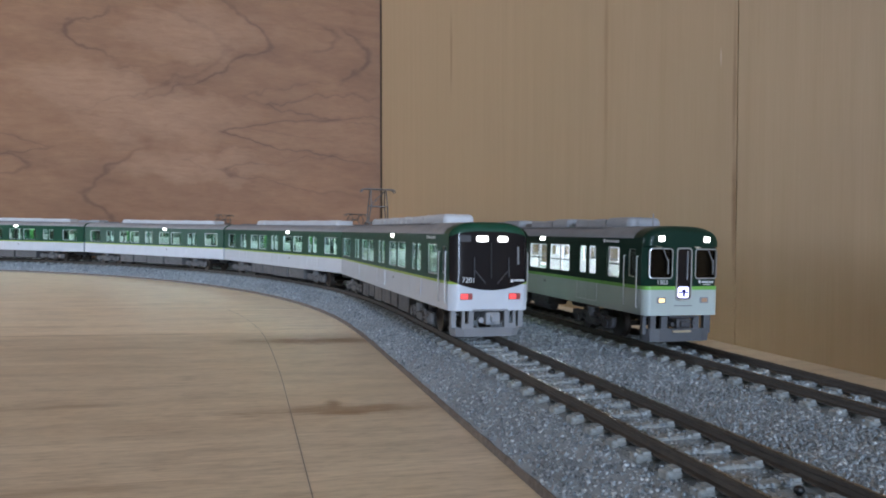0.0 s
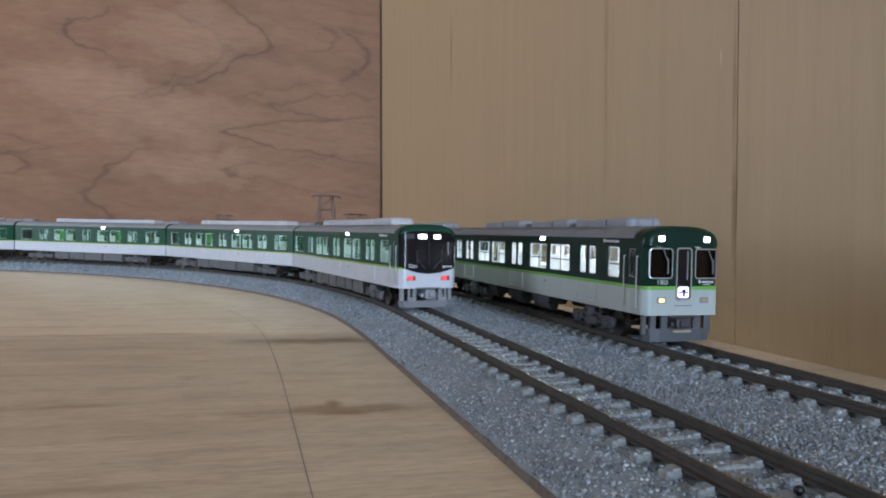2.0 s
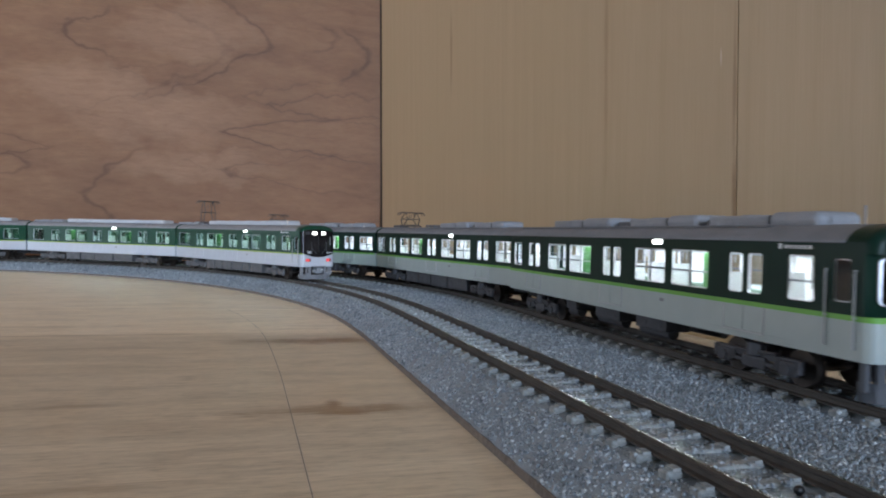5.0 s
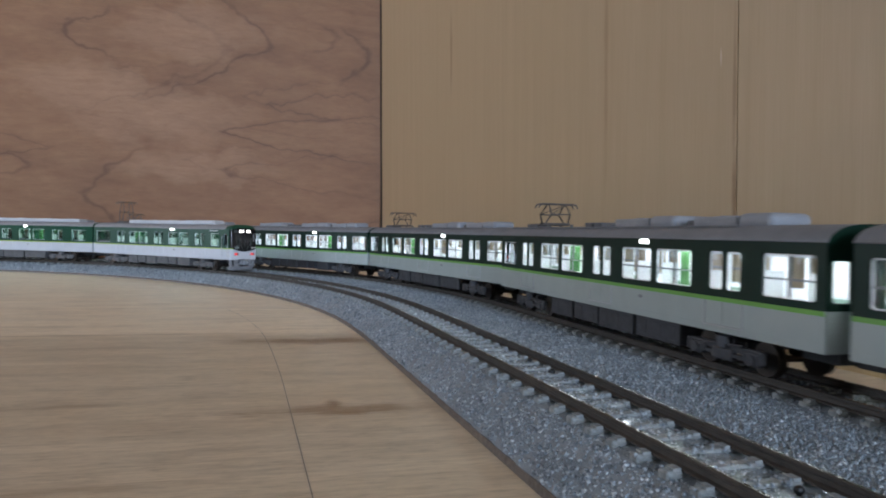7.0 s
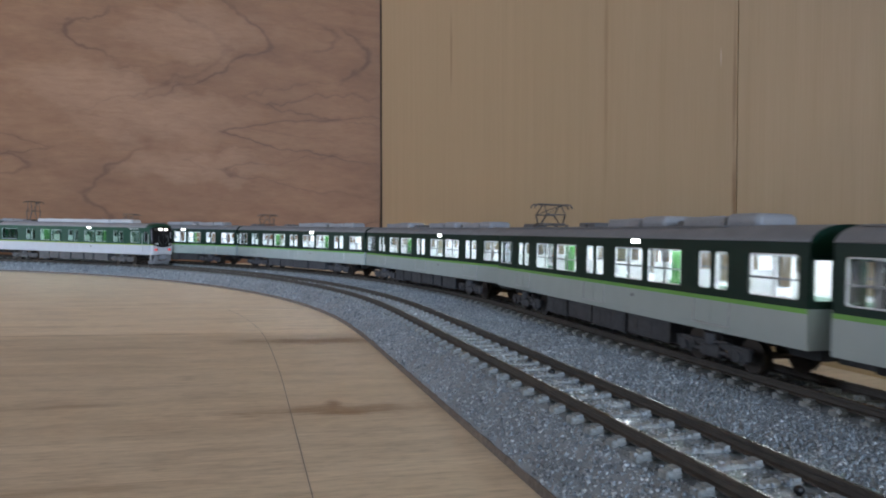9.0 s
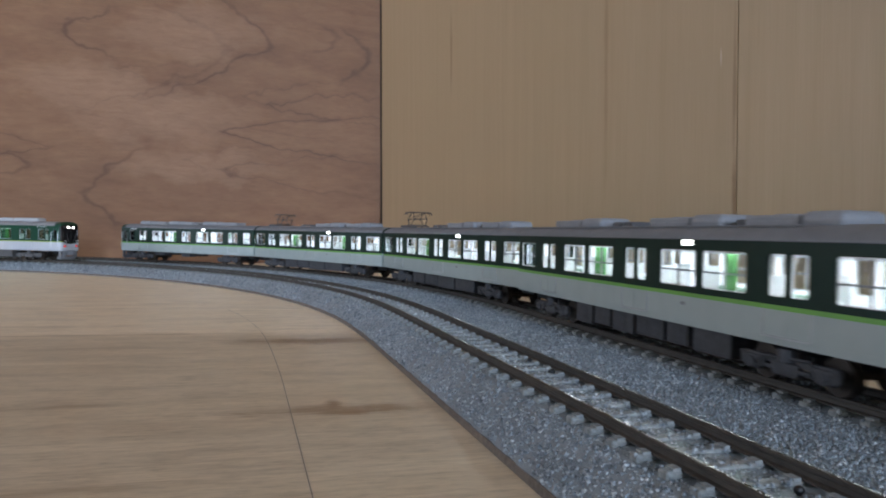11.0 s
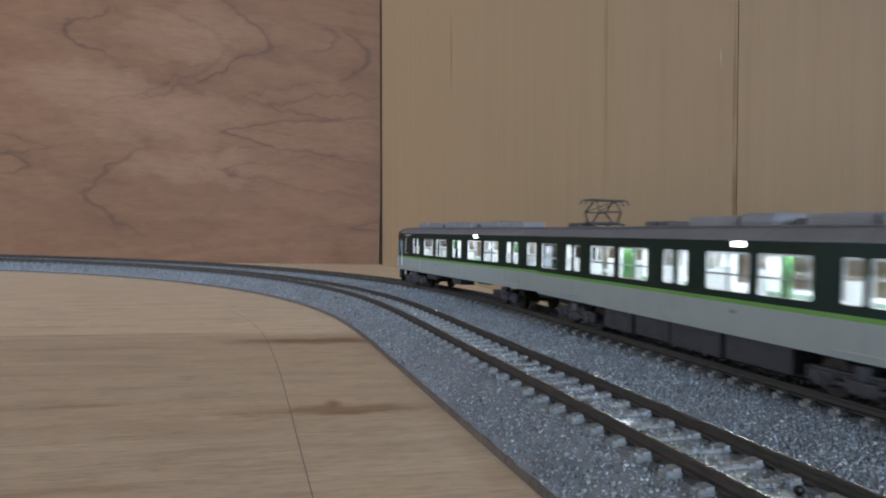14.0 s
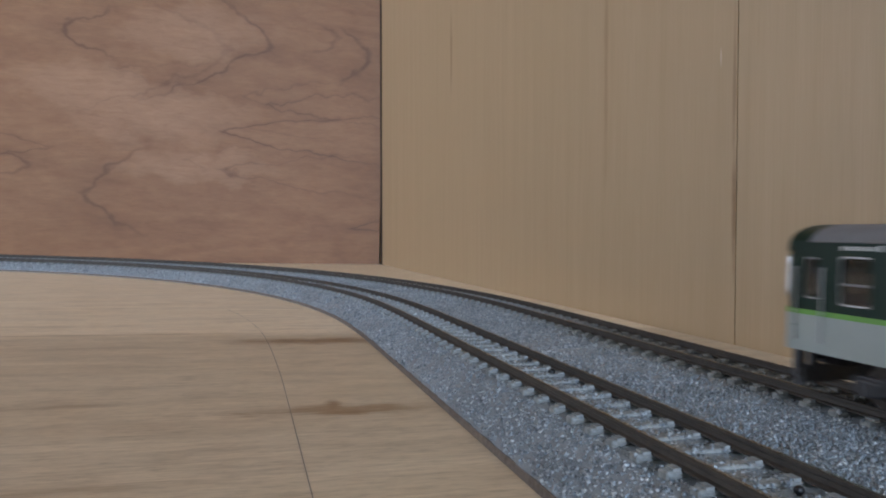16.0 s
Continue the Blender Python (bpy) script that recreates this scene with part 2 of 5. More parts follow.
def board_plywood():
    """Unpainted pale board with long soft streaks, a few dark mineral streaks and knots."""
    m, n, l, b = material("board_plywood")
    turn = -math.atan2(-Wd.y, -Wd.x)
    v = mapped(n, l, (1, 1, 1), turn)

    def stretched(sx, sy):
        mp = n.new("ShaderNodeMapping")
        mp.inputs["Scale"].default_value = (sx, sy, 1)
        l.new(v, mp.inputs["Vector"])
        return mp.outputs[0]
    streak = noise_tex(n, l, stretched(3.0, 52), 3.0, 7, 0.66, 0.5)
    fine = noise_tex(n, l, stretched(16, 420), 3.0, 5, 0.7)
    broad = noise_tex(n, l, stretched(1.6, 11), 3.0, 3, 0.5, 0.5)
    col = ramp(n, l, streak, [(0.28, (0.50, 0.395, 0.28)), (0.42, (0.585, 0.472, 0.338)), (0.72, (0.70, 0.585, 0.435))])
    col = mix(n, l, 0.38, col, ramp(n, l, fine, [(0.35, (0.43, 0.305, 0.180)), (0.65, (0.775, 0.625, 0.445))]))
    col = mix(n, l, ramp(n, l, broad, [(0.42, (0, 0, 0)), (0.68, (0.6, 0.6, 0.6))]), col, (0.60, 0.468, 0.315))
    dash = noise_tex(n, l, stretched(9, 150), 3.0, 5, 0.66, 0.4)
    col = mix(n, l, ramp(n, l, dash, [(0.60, (0, 0, 0)), (0.72, (0.5, 0.5, 0.5))]), col, (0.34, 0.235, 0.145))
    cloud = noise_tex(n, l, stretched(9, 34), 3.0, 6, 0.65, 0.5)
    col = mix(n, l, 0.6, col, ramp(n, l, cloud, [(0.36, (0.78, 0.76, 0.74)), (0.5, (0.98, 0.98, 0.98)), (0.66, (1.1, 1.1, 1.1))]), "MULTIPLY")
    pores = noise_tex(n, l, stretched(60, 900), 3.0, 2, 0.5)
    col = mix(n, l, ramp(n, l, pores, [(0.62, (0, 0, 0)), (0.70, (0.45, 0.45, 0.45))]), col, (0.351, 0.234, 0.137))
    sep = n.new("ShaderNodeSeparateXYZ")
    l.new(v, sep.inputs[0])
    # beyond a ragged line across the grain the colour is multiplied paler
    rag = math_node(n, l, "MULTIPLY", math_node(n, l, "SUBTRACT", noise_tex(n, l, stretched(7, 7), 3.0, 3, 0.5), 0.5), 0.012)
    strip = math_node(n, l, "MULTIPLY", math_node(n, l, "SUBTRACT", math_node(n, l, "ADD", sep.outputs[1], rag), PALE_FROM), 60.0)
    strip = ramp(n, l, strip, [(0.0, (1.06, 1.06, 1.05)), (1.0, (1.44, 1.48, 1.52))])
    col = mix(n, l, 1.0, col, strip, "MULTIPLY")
    speck = noise_tex(n, l, stretched(48, 210), 3.0, 5, 0.72, 0.4)
    col = mix(n, l, 0.6, col, ramp(n, l, speck, [(0.34, (0.70, 0.66, 0.62)), (0.48, (0.99, 0.99, 0.99)), (0.66, (1.12, 1.12, 1.12))]), "MULTIPLY")
    tc = n.new("ShaderNodeTexCoord")
    wob = noise_tex(n, l, tc.outputs["Object"], 55, 4, 0.6)
    thread = noise_tex(n, l, stretched(26, 330), 3.0, 4, 0.65, 0.3)
    # mineral streaks: centre x, y, length, width, strength
    for cx, cy, ln, wd, st in ((-0.033, 0.2085, 0.046, 0.0075, 0.8), (-0.0335, 0.2145, 0.0035, 0.0085, 0.95), (-0.026, 0.206, 0.012, 0.004, 0.95), (-0.060, 0.341, 0.055, 0.013, 0.95),
                               (-0.118, 0.203, 0.032, 0.0035, 0.5), (-0.20, 0.335, 0.13, 0.0028, 0.5), (-0.075, 0.140, 0.03, 0.003, 0.35), (-0.085, 0.186, 0.07, 0.006, 0.25),
                               (-0.155, 0.305, 0.05, 0.004, 0.25), (-0.11, 0.148, 0.05, 0.004, 0.12), (-0.22, 0.365, 0.06, 0.005, 0.2)):
        mp = n.new("ShaderNodeMapping")
        mp.vector_type = "TEXTURE"
        mp.inputs["Location"].default_value = (cx, cy, 0)
        mp.inputs["Rotation"].default_value = (0, 0, -turn)
        mp.inputs["Scale"].default_value = (ln, wd, 1)
        l.new(tc.outputs["Object"], mp.inputs["Vector"])
        ln_ = n.new("ShaderNodeVectorMath")
        ln_.operation = "LENGTH"
        l.new(mp.outputs[0], ln_.inputs[0])
        d = math_node(n, l, "ADD", ln_.outputs["Value"], math_node(n, l, "MULTIPLY", math_node(n, l, "SUBTRACT", wob, 0.5), 1.5))
        d = math_node(n, l, "ADD", d, math_node(n, l, "MULTIPLY", math_node(n, l, "SUBTRACT", thread, 0.5), 1.6))
        col = mix(n, l, ramp(n, l, d, [(0.2, (st, st, st)), (1.0, (0, 0, 0))]), col, (0.30, 0.175, 0.085))
    l.new(col, b.inputs["Base Color"])
    b.inputs["Roughness"].default_value = 0.42
    b.inputs["Specular IOR Level"].default_value = 0.6
    bump(n, l, b, fine, 0.1, 0.0004)
    return m


def stone_material(name, island):
    m, n, l, b = material(name)
    v = mapped(n, l)
    if island:
        src = n.new("ShaderNodeNewGeometry").outputs["Random Per Island"]
    else:
        src = noise_tex(n, l, v, 900, 3, 0.7)
    # the palest stops also give a few stones the look of white glints
    col = ramp(n, l, src, [(0.0, (0.13, 0.155, 0.175)), (0.35, (0.26, 0.30, 0.33)), (0.78, (0.37, 0.412, 0.445)), (0.9, (0.47, 0.515, 0.545)), (1.0, (0.68, 0.72, 0.75))])
    col = mix(n, l, ramp(n, l, noise_tex(n, l, v, 38, 4, 0.6), [(0.42, (0, 0, 0)), (0.68, (0.45, 0.45, 0.45))]), col, (0.165, 0.183, 0.195))
    l.new(col, b.inputs["Base Color"])
    b.inputs["Roughness"].default_value = 0.31
    b.inputs["Specular IOR Level"].default_value = 0.65
    bump(n, l, b, noise_tex(n, l, v, 1500, 3), 0.5, 0.0006)
    return m


M_RED, M_PALE, M_BOARD = reddish_plywood(), pale_plywood(), board_plywood()
M_BED, M_GRAIN = stone_material("ballast_bed", False), stone_material("ballast_grain", True)
M_GLUE = stone_material("glue_on_stones", False)
M_GLUE.node_tree.nodes["Principled BSDF"].inputs["Roughness"].default_value = 0.12
M_GLUE.node_tree.nodes["Principled BSDF"].inputs["Coat Weight"].default_value = 0.6
M_GLUE.node_tree.nodes["Bump"].inputs["Strength"].default_value = 0.25
M_CORK = paint("cork_edge", (0.17, 0.135, 0.11), 0.8, vary=0.3, scale=500)
M_RAIL = paint("rail_rust_paint", (0.050, 0.040, 0.031), 0.6, vary=0.25, scale=200)
M_HEAD = paint("rail_head_steel", (0.27, 0.26, 0.25), 0.27, metal=1.0, vary=0.15, scale=200)
M_SLEEP = paint("grey_sleeper", (0.28, 0.295, 0.29), 0.7, vary=0.3, scale=700)
M_PLASTER = paint("plaster", (0.42, 0.39, 0.35), 0.8, vary=0.06, scale=8)
M_PIN = paint("black_pin", (0.006, 0.006, 0.007), 0.45)
M_PENCIL = paint("pencil", (0.24, 0.205, 0.18), 0.7, vary=0.4, scale=600)
M_GAP = paint("dark_gap", (0.05, 0.032, 0.022), 0.8)

M_GREEN = paint("deep_green_paint", (0.006, 0.026, 0.017), 0.36, vary=0.08, spec=0.2)
M_LIME = paint("lime_stripe", (0.17, 0.42, 0.075), 0.35, vary=0.06)
M_WHITE = paint("pale_grey_green_paint", (0.40, 0.455, 0.435), 0.36, vary=0.04, coat=0.1)
M_GREEN2 = paint("bright_green_paint", (0.008, 0.058, 0.032), 0.34, vary=0.08, spec=0.3)
M_LIME2 = paint("yellow_green_stripe", (0.32, 0.45, 0.06), 0.35, vary=0.06)
M_WHITE2 = paint("white_paint", (0.55, 0.575, 0.62), 0.34, vary=0.04, coat=0.1)
M_ROOF = paint("grey_roof", (0.19, 0.19, 0.20), 0.65, vary=0.1)
M_UNIT = paint("light_grey_unit", (0.27, 0.28, 0.30), 0.5, vary=0.06)
M_UNIT2 = paint("white_unit", (0.50, 0.51, 0.53), 0.5, vary=0.06)
M_UNDER = paint("dark_grey_underframe", (0.045, 0.045, 0.05), 0.6, vary=0.25, scale=300)
M_UNDER2 = paint("grey_underframe", (0.10, 0.098, 0.10), 0.6, vary=0.2, scale=300)
M_BOGIE = paint("bogie_grey", (0.05, 0.05, 0.056), 0.55, vary=0.25, scale=300)
M_WHEEL = paint("dark_wheel", (0.06, 0.048, 0.04), 0.4, metal=0.6, vary=0.2)
M_SKIRT = paint("grey_skirt", (0.085, 0.09, 0.10), 0.5, vary=0.08)
M_SKIRT2 = paint("light_grey_skirt", (0.23, 0.23, 0.24), 0.5, vary=0.06)
M_SILVER = paint("silver_frame", (0.55, 0.57, 0.58), 0.3, metal=0.7, vary=0.05)
M_BLACK = paint("black_gloss", (0.012, 0.010, 0.011), 0.16, vary=0.1, spec=0.25)
M_DARKIN = paint("dark_cab", (0.03, 0.025, 0.024), 0.7)
M_PANTO = paint("pantograph_grey", (0.12, 0.105, 0.095), 0.45, metal=0.5, vary=0.15)
M_INTER = paint("cream_interior", (0.79, 0.80, 0.82), 0.6, vary=0.04)
M_PARTN = paint("pale_partition", (0.55, 0.57, 0.57), 0.5, vary=0.06)
M_SEAT = paint("green_seat", (0.055, 0.19, 0.05), 0.8, vary=0.15, scale=300)
M_BENCH = paint("pale_green_seat", (0.25, 0.36, 0.29), 0.8, vary=0.15, scale=300)
M_MARK = paint("white_print", (0.72, 0.74, 0.74), 0.5)
M_BELLOWS = paint("black_rubber", (0.025, 0.026, 0.027), 0.8)
M_GLASS = pane_glass("clear_pane", (0.93, 0.955, 0.97))
M_GLASS2 = pane_glass("green_tinted_pane", (0.70, 0.79, 0.765))
M_CABGLASS = pane_glass("cab_pane", (0.28, 0.28, 0.28))
M_LED = glow("led_strip", (0.92, 0.96, 1.0), 15.5)
M_LED2 = glow("dim_led_strip", (0.85, 1.0, 0.95), 12.0)
M_LAMPW = glow("white_lamp", (1.0, 0.98, 0.95), 4.0)
M_SIDEL = glow("side_sign", (0.95, 1.0, 0.98), 6.0)
M_AMBER = glow("amber_lamp", (1.0, 0.72, 0.32), 1.1)
M_REDL = glow("red_lamp", (1.0, 0.07, 0.07), 0.8)
M_SIGN = glow("lit_sign", (0.62, 0.62, 1.0), 1.9)
M_NAVY = paint("navy_print", (0.02, 0.02, 0.12), 0.4)


# ---- mesh helpers (millimetres) ----
def part(name, bm, mat, parent=None, label=""):
    me = bpy.data.meshes.new(name)
    bmesh.ops.recalc_face_normals(bm, faces=bm.faces)
    bm.transform(Matrix.Scale(MM, 4))
    bm.to_mesh(me)
    bm.free()
    for mt in (mat if isinstance(mat, (list, tuple)) else (mat,)):
        me.materials.append(mt)
    ob = new(name, me)
    if parent is not None:
        ob.parent = parent
    if label:
        ob["label"] = label
    return ob


def thing(name, label, category, group="", kind=""):
    return tagged(new(name), label, category, group, kind)


def smooth(ob):
    for p in ob.data.polygons:
        p.use_smooth = True
    ob.data.set_sharp_from_angle(angle=radians(42))
    return ob


def box(bm, x0, x1, y0, y1, z0, z1, bevel=0.0, seg=2):
    vs = bmesh.ops.create_cube(bm, size=1.0)["verts"]
    bmesh.ops.scale(bm, vec=(x1 - x0, y1 - y0, z1 - z0), verts=vs)
    bmesh.ops.translate(bm, vec=((x0 + x1) / 2, (y0 + y1) / 2, (z0 + z1) / 2), verts=vs)
    if bevel:
        es = list({e for v in vs for e in v.link_edges})
        bmesh.ops.bevel(bm, geom=es, offset=bevel, segments=seg, affect="EDGES", profile=0.5)
    return bm


def cyl(bm, c, axis, r, length, seg=14, r2=None):
    m = Vector((0, 0, 1)).rotation_difference(Vector(axis)).to_matrix().to_4x4()
    bmesh.ops.create_cone(bm, cap_ends=True, segments=seg, radius1=r, radius2=r if r2 is None else r2, depth=length, matrix=Matrix.Translation(c) @ m)
    return bm


def rod(bm, a, b, r, seg=6):
    a, b = Vector(a), Vector(b)
    return cyl(bm, (a + b) / 2, (b - a).normalized(), r, (b - a).length, seg)


def sweep(bm, pts_list, closed=False):
    """Skin between equal rows of points."""
    rows = [[bm.verts.new(p) for p in row] for row in pts_list]
    k = len(rows[0])
    for a, b in zip(rows, rows[1:]):
        for i in range(k if closed else k - 1):
            j = (i + 1) % k
            bm.faces.new((a[i], a[j], b[j], b[i]))
    return rows


def hole_loop(u0, u1, v0, v1, r, n=4):
    """Four corner arcs of a rounded opening, counter-clockwise from the lower left."""
    r = max(min(r, (u1 - u0) / 2.05, (v1 - v0) / 2.05), 0.01)
    arcs = []
    for cu, cv, a0 in ((u0 + r, v0 + r, 180), (u1 - r, v0 + r, 270), (u1 - r, v1 - r, 0), (u0 + r, v1 - r, 90)):
        arcs.append([(cu + r * math.cos(radians(a0 + 90 * i / n)), cv + r * math.sin(radians(a0 + 90 * i / n))) for i in range(n + 1)])
    return arcs


def plate(bm, place, u0, u1, v0, v1, holes, thick, cuts=()):
    """A sheet from u0 to u1 and v0 to v1 with rounded openings (u0, u1, v0, v1, r); place(u, v, depth) gives the point."""
    holes = sorted(holes)
    breaks = [u0]
    for a, b in zip(holes, holes[1:]):
        breaks.append((a[1] + b[0]) / 2)
    breaks.append(u1)
    cells = []
    if holes:
        for h, a, b in zip(holes, breaks, breaks[1:]):
            a2, b2 = max(a, h[0] - 3.0), min(b, h[1] + 3.0)
            if a2 > a + 0.01:
                cells.append((a, a2, None))
            cells.append((a2, b2, h))
            if b2 < b - 0.01:
                cells.append((b2, b, None))
    else:
        cells.append((u0, u1, None))
    fine = []
    for a, b, h in cells:
        inner = sorted(c for c in cuts if a < c < b) if h is None else []
        for p, q in zip([a] + inner, inner + [b]):
            fine.append((p, q, h))
    for a, b, h in fine:
        for depth in (0.0, thick):
            P = lambda u, v: bm.verts.new(place(u, v, depth))
            if h is None:
                bm.faces.new((P(a, v0), P(b, v0), P(b, v1), P(a, v1)))
                continue
            corners = [P(a, v0), P(b, v0), P(b, v1), P(a, v1)]
            arcs = [[P(*q) for q in arc] for arc in hole_loop(*h)]
            for k in range(4):
                for p, q in zip(arcs[k], arcs[k][1:]):
                    bm.faces.new((corners[k], q, p))
                nk = (k + 1) % 4
                bm.faces.new((corners[k], corners[nk], arcs[nk][0], arcs[k][-1]))
        if h is not None:
            loop = [q for arc in hole_loop(*h) for q in arc]
            ra = [bm.verts.new(place(u, v, 0)) for u, v in loop]
            rb = [bm.verts.new(place(u, v, thick)) for u, v in loop]
            for i in range(len(loop)):
                j = (i + 1) % len(loop)
                bm.faces.new((ra[i], ra[j], rb[j], rb[i]))
    bmesh.ops.remove_doubles(bm, verts=bm.verts, dist=0.004)
    return bm


def rounded_sheet(bm, place, u0, u1, v0, v1, r, thick):
    loop = [q for arc in hole_loop(u0, u1, v0, v1, r) for q in arc]
    fa = [bm.verts.new(place(u, v, 0)) for u, v in loop]
    fb = [bm.verts.new(place(u, v, thick)) for u, v in loop]
    bm.faces.new(fa)
    bm.faces.new(fb[::-1])
    for i in range(len(loop)):
        j = (i + 1) % len(loop)
        bm.faces.new((fa[i], fa[j], fb[j], fb[i]))
    return bm


def rim(bm, place, u0, u1, v0, v1, r, wide, depth):
    """A raised frame round an opening."""
    inner = [q for arc in hole_loop(u0, u1, v0, v1, r) for q in arc]
    outer = [q for arc in hole_loop(u0 - wide, u1 + wide, v0 - wide, v1 + wide, r + wide) for q in arc]
    rows = []
    for loop, d in ((inner, 0.5), (inner, -depth), (outer, -depth), (outer, 0.3)):
        rows.append([place(u, v, d) for u, v in loop])
    sweep(bm, rows, closed=True)
    return bm


# ---- the room ----
def room_box(name, mat, u0, u1, w0, w1, z0, z1, parent=None):
    bm = bmesh.new()
    c = [room(u, w, z) / MM for z in (z0, z1) for u, w in ((u0, w0), (u1, w0), (u1, w1), (u0, w1))]
    v = [bm.verts.new(p) for p in c]
    for f in ((0, 3, 2, 1), (4, 5, 6, 7), (0, 1, 5, 4), (1, 2, 6, 5), (2, 3, 7, 6), (3, 0, 4, 7)):
        bm.faces.new([v[i] for i in f])
    return part(name, bm, mat, parent)


def local_wall(name, mat, origin, direction, length, z0, z1, thick, parent=None, lean=0.0):
    """Upright panel whose own x runs along it, so that its grain follows it; it grows backwards from its face."""
    bm = box(bmesh.new(), 0, length / MM, 0, thick / MM, z0 / MM, z1 / MM, 0.15, 1)
    ob = part(name, bm, mat, parent)
    ob.matrix_world = Matrix.Translation(origin) @ Matrix.Rotation(math.atan2(direction.y, direction.x), 4, "Z") @ Matrix.Rotation(lean, 4, "X")
    return ob


def build_room():
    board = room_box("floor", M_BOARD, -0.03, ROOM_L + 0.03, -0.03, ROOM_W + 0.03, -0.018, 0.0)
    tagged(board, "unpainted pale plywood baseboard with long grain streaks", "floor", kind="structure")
    red = thing("wall_north", "reddish lauan plywood wall with wavy cathedral grain", "wall", kind="structure")
    local_wall("panel", M_RED, room(0, ROOM_W), -Wd, ROOM_W - 0.0035, -0.018, ROOM_H, 0.02, red)
    pale = thing("wall_east", "yellowish plywood wall panels with faint upright grain", "wall", kind="structure")
    joint = 0.861
    edges = [-0.02, joint, joint + 0.91, ROOM_L]
    for a, b in zip(edges, edges[1:]):
        local_wall("panel", M_PALE, room(a + 0.0003, 0.0), -U, b - a - 0.0006, -0.018, ROOM_H, 0.012, pale, radians(1.3))
    local_wall("corner_gap", M_GAP, room(0.0006, 0.0006), -U, 0.012, -0.018, ROOM_H, 0.0004, pale, radians(1.3))
    room_box("joint_backing", M_GAP, -0.02, ROOM_L, -0.016, -0.0125, -0.018, ROOM_H, pale)
    west = thing("wall_west", "plain light plaster wall with a small window opening", "wall", kind="structure")
    for u0, u1, z0, z1 in ((-0.02, WIN_W[0], -0.02, ROOM_H), (WIN_W[1], ROOM_L, -0.02, ROOM_H), (WIN_W[0], WIN_W[1], -0.02, WIN_W[2]), (WIN_W[0], WIN_W[1], WIN_W[3], ROOM_H)):
        room_box("wall_part", M_PLASTER, u0, u1, ROOM_W, ROOM_W + 0.05, z0, z1, west)
    south = thing("wall_south", "plain light plaster wall with a window opening", "wall", kind="structure")
    for w0, w1, z0, z1 in ((-0.02, WIN[0], -0.02, ROOM_H), (WIN[1], ROOM_W, -0.02, ROOM_H), (WIN[0], WIN[1], -0.02, WIN[2]), (WIN[0], WIN[1], WIN[3], ROOM_H)):
        room_box("wall_part", M_PLASTER, ROOM_L, ROOM_L + 0.08, w0, w1, z0, z1, south)
    tagged(room_box("ceiling", M_PLASTER, -0.03, ROOM_L + 0.03, -0.03, ROOM_W + 0.05, ROOM_H, ROOM_H + 0.03), "plain light ceiling", "ceiling", kind="structure")


def strip_along(bm, key, s0, s1, profile, step=8.0, shake=0.0, closed=False, mats=None):
    rows = []
    rnd = random.Random(7)
    for st in np.arange(s0, s1 + 0.1, step):
        row = []
        for off, z in profile:
            x, y, _ = along(key, st, off)
            row.append((x, y, z + (rnd.uniform(-shake, shake) if shake else 0)))
        rows.append(row)
    return sweep(bm, rows, closed)


SPAN = {"inner": (-1700.0, 2650.0), "outer": (-1700.0, 2200.0)}


def build_roadbed():
    bed = {"inner": [(30.1, 1.9), (27.0, 3.9), (23.0, 6.0), (18.5, 8.3), (15.0, 9.0), (8.0, 9.75), (0, 9.8), (-8.0, 9.75), (-15.0, 9.0), (-20.0, 8.5), (-36.0, 8.3), (-60.0, 8.0)],
           "outer": [(40.0, 8.35), (28.0, 8.5), (20.0, 8.6), (15.0, 9.0), (8.0, 9.75), (0, 9.8), (-8.0, 9.75), (-15.0, 9.0), (-20.0, 8.2), (-26.0, 4.6), (-29.0, 3.0)]}
    cork = {"inner": [(30.6, 0.05), (30.3, 2.0), (-60.0, 2.0), (-60.0, 0.05)], "outer": [(30.0, 0.05), (30.0, 2.9), (-29.3, 2.9), (-29.6, 0.05)]}
    words = {"inner": "track bed nearer the middle of the board", "outer": "track bed beside the pale wall"}
    for key in TRACKS:
        s0, s1 = SPAN[key]
        bm = bmesh.new()
        strip_along(bm, key, s0, s1, cork[key], 10.0, closed=True)
        tagged(part("roadbed", bm, M_CORK), "dark brown cork " + words[key], "roadbed", kind="structure")
        bm = bmesh.new()
        strip_along(bm, key, s0, s1, bed[key], 5.0, shake=0.25)
        tagged(smooth(part("ballast", bm, M_BED)), "glued grey granite ballast on the " + words[key], "ballast", kind="stuff")


RAIL_PROFILE = [(-1.4, -2.9), (-1.4, -2.5), (-0.45, -2.2), (-0.4, -1.15), (-0.72, -0.9), (-0.72, -0.2), (-0.36, 0.0), (0.36, 0.0), (0.72, -0.2), (0.72, -0.9), (0.4, -1.15), (0.45, -2.2), (1.4, -2.5), (1.4, -2.9)]
GAUGE = 18.9
TIE = 9.7                            # distance from sleeper to sleeper
LAY = {"inner": 2.8, "outer": 5.1}   # where the first sleeper lies


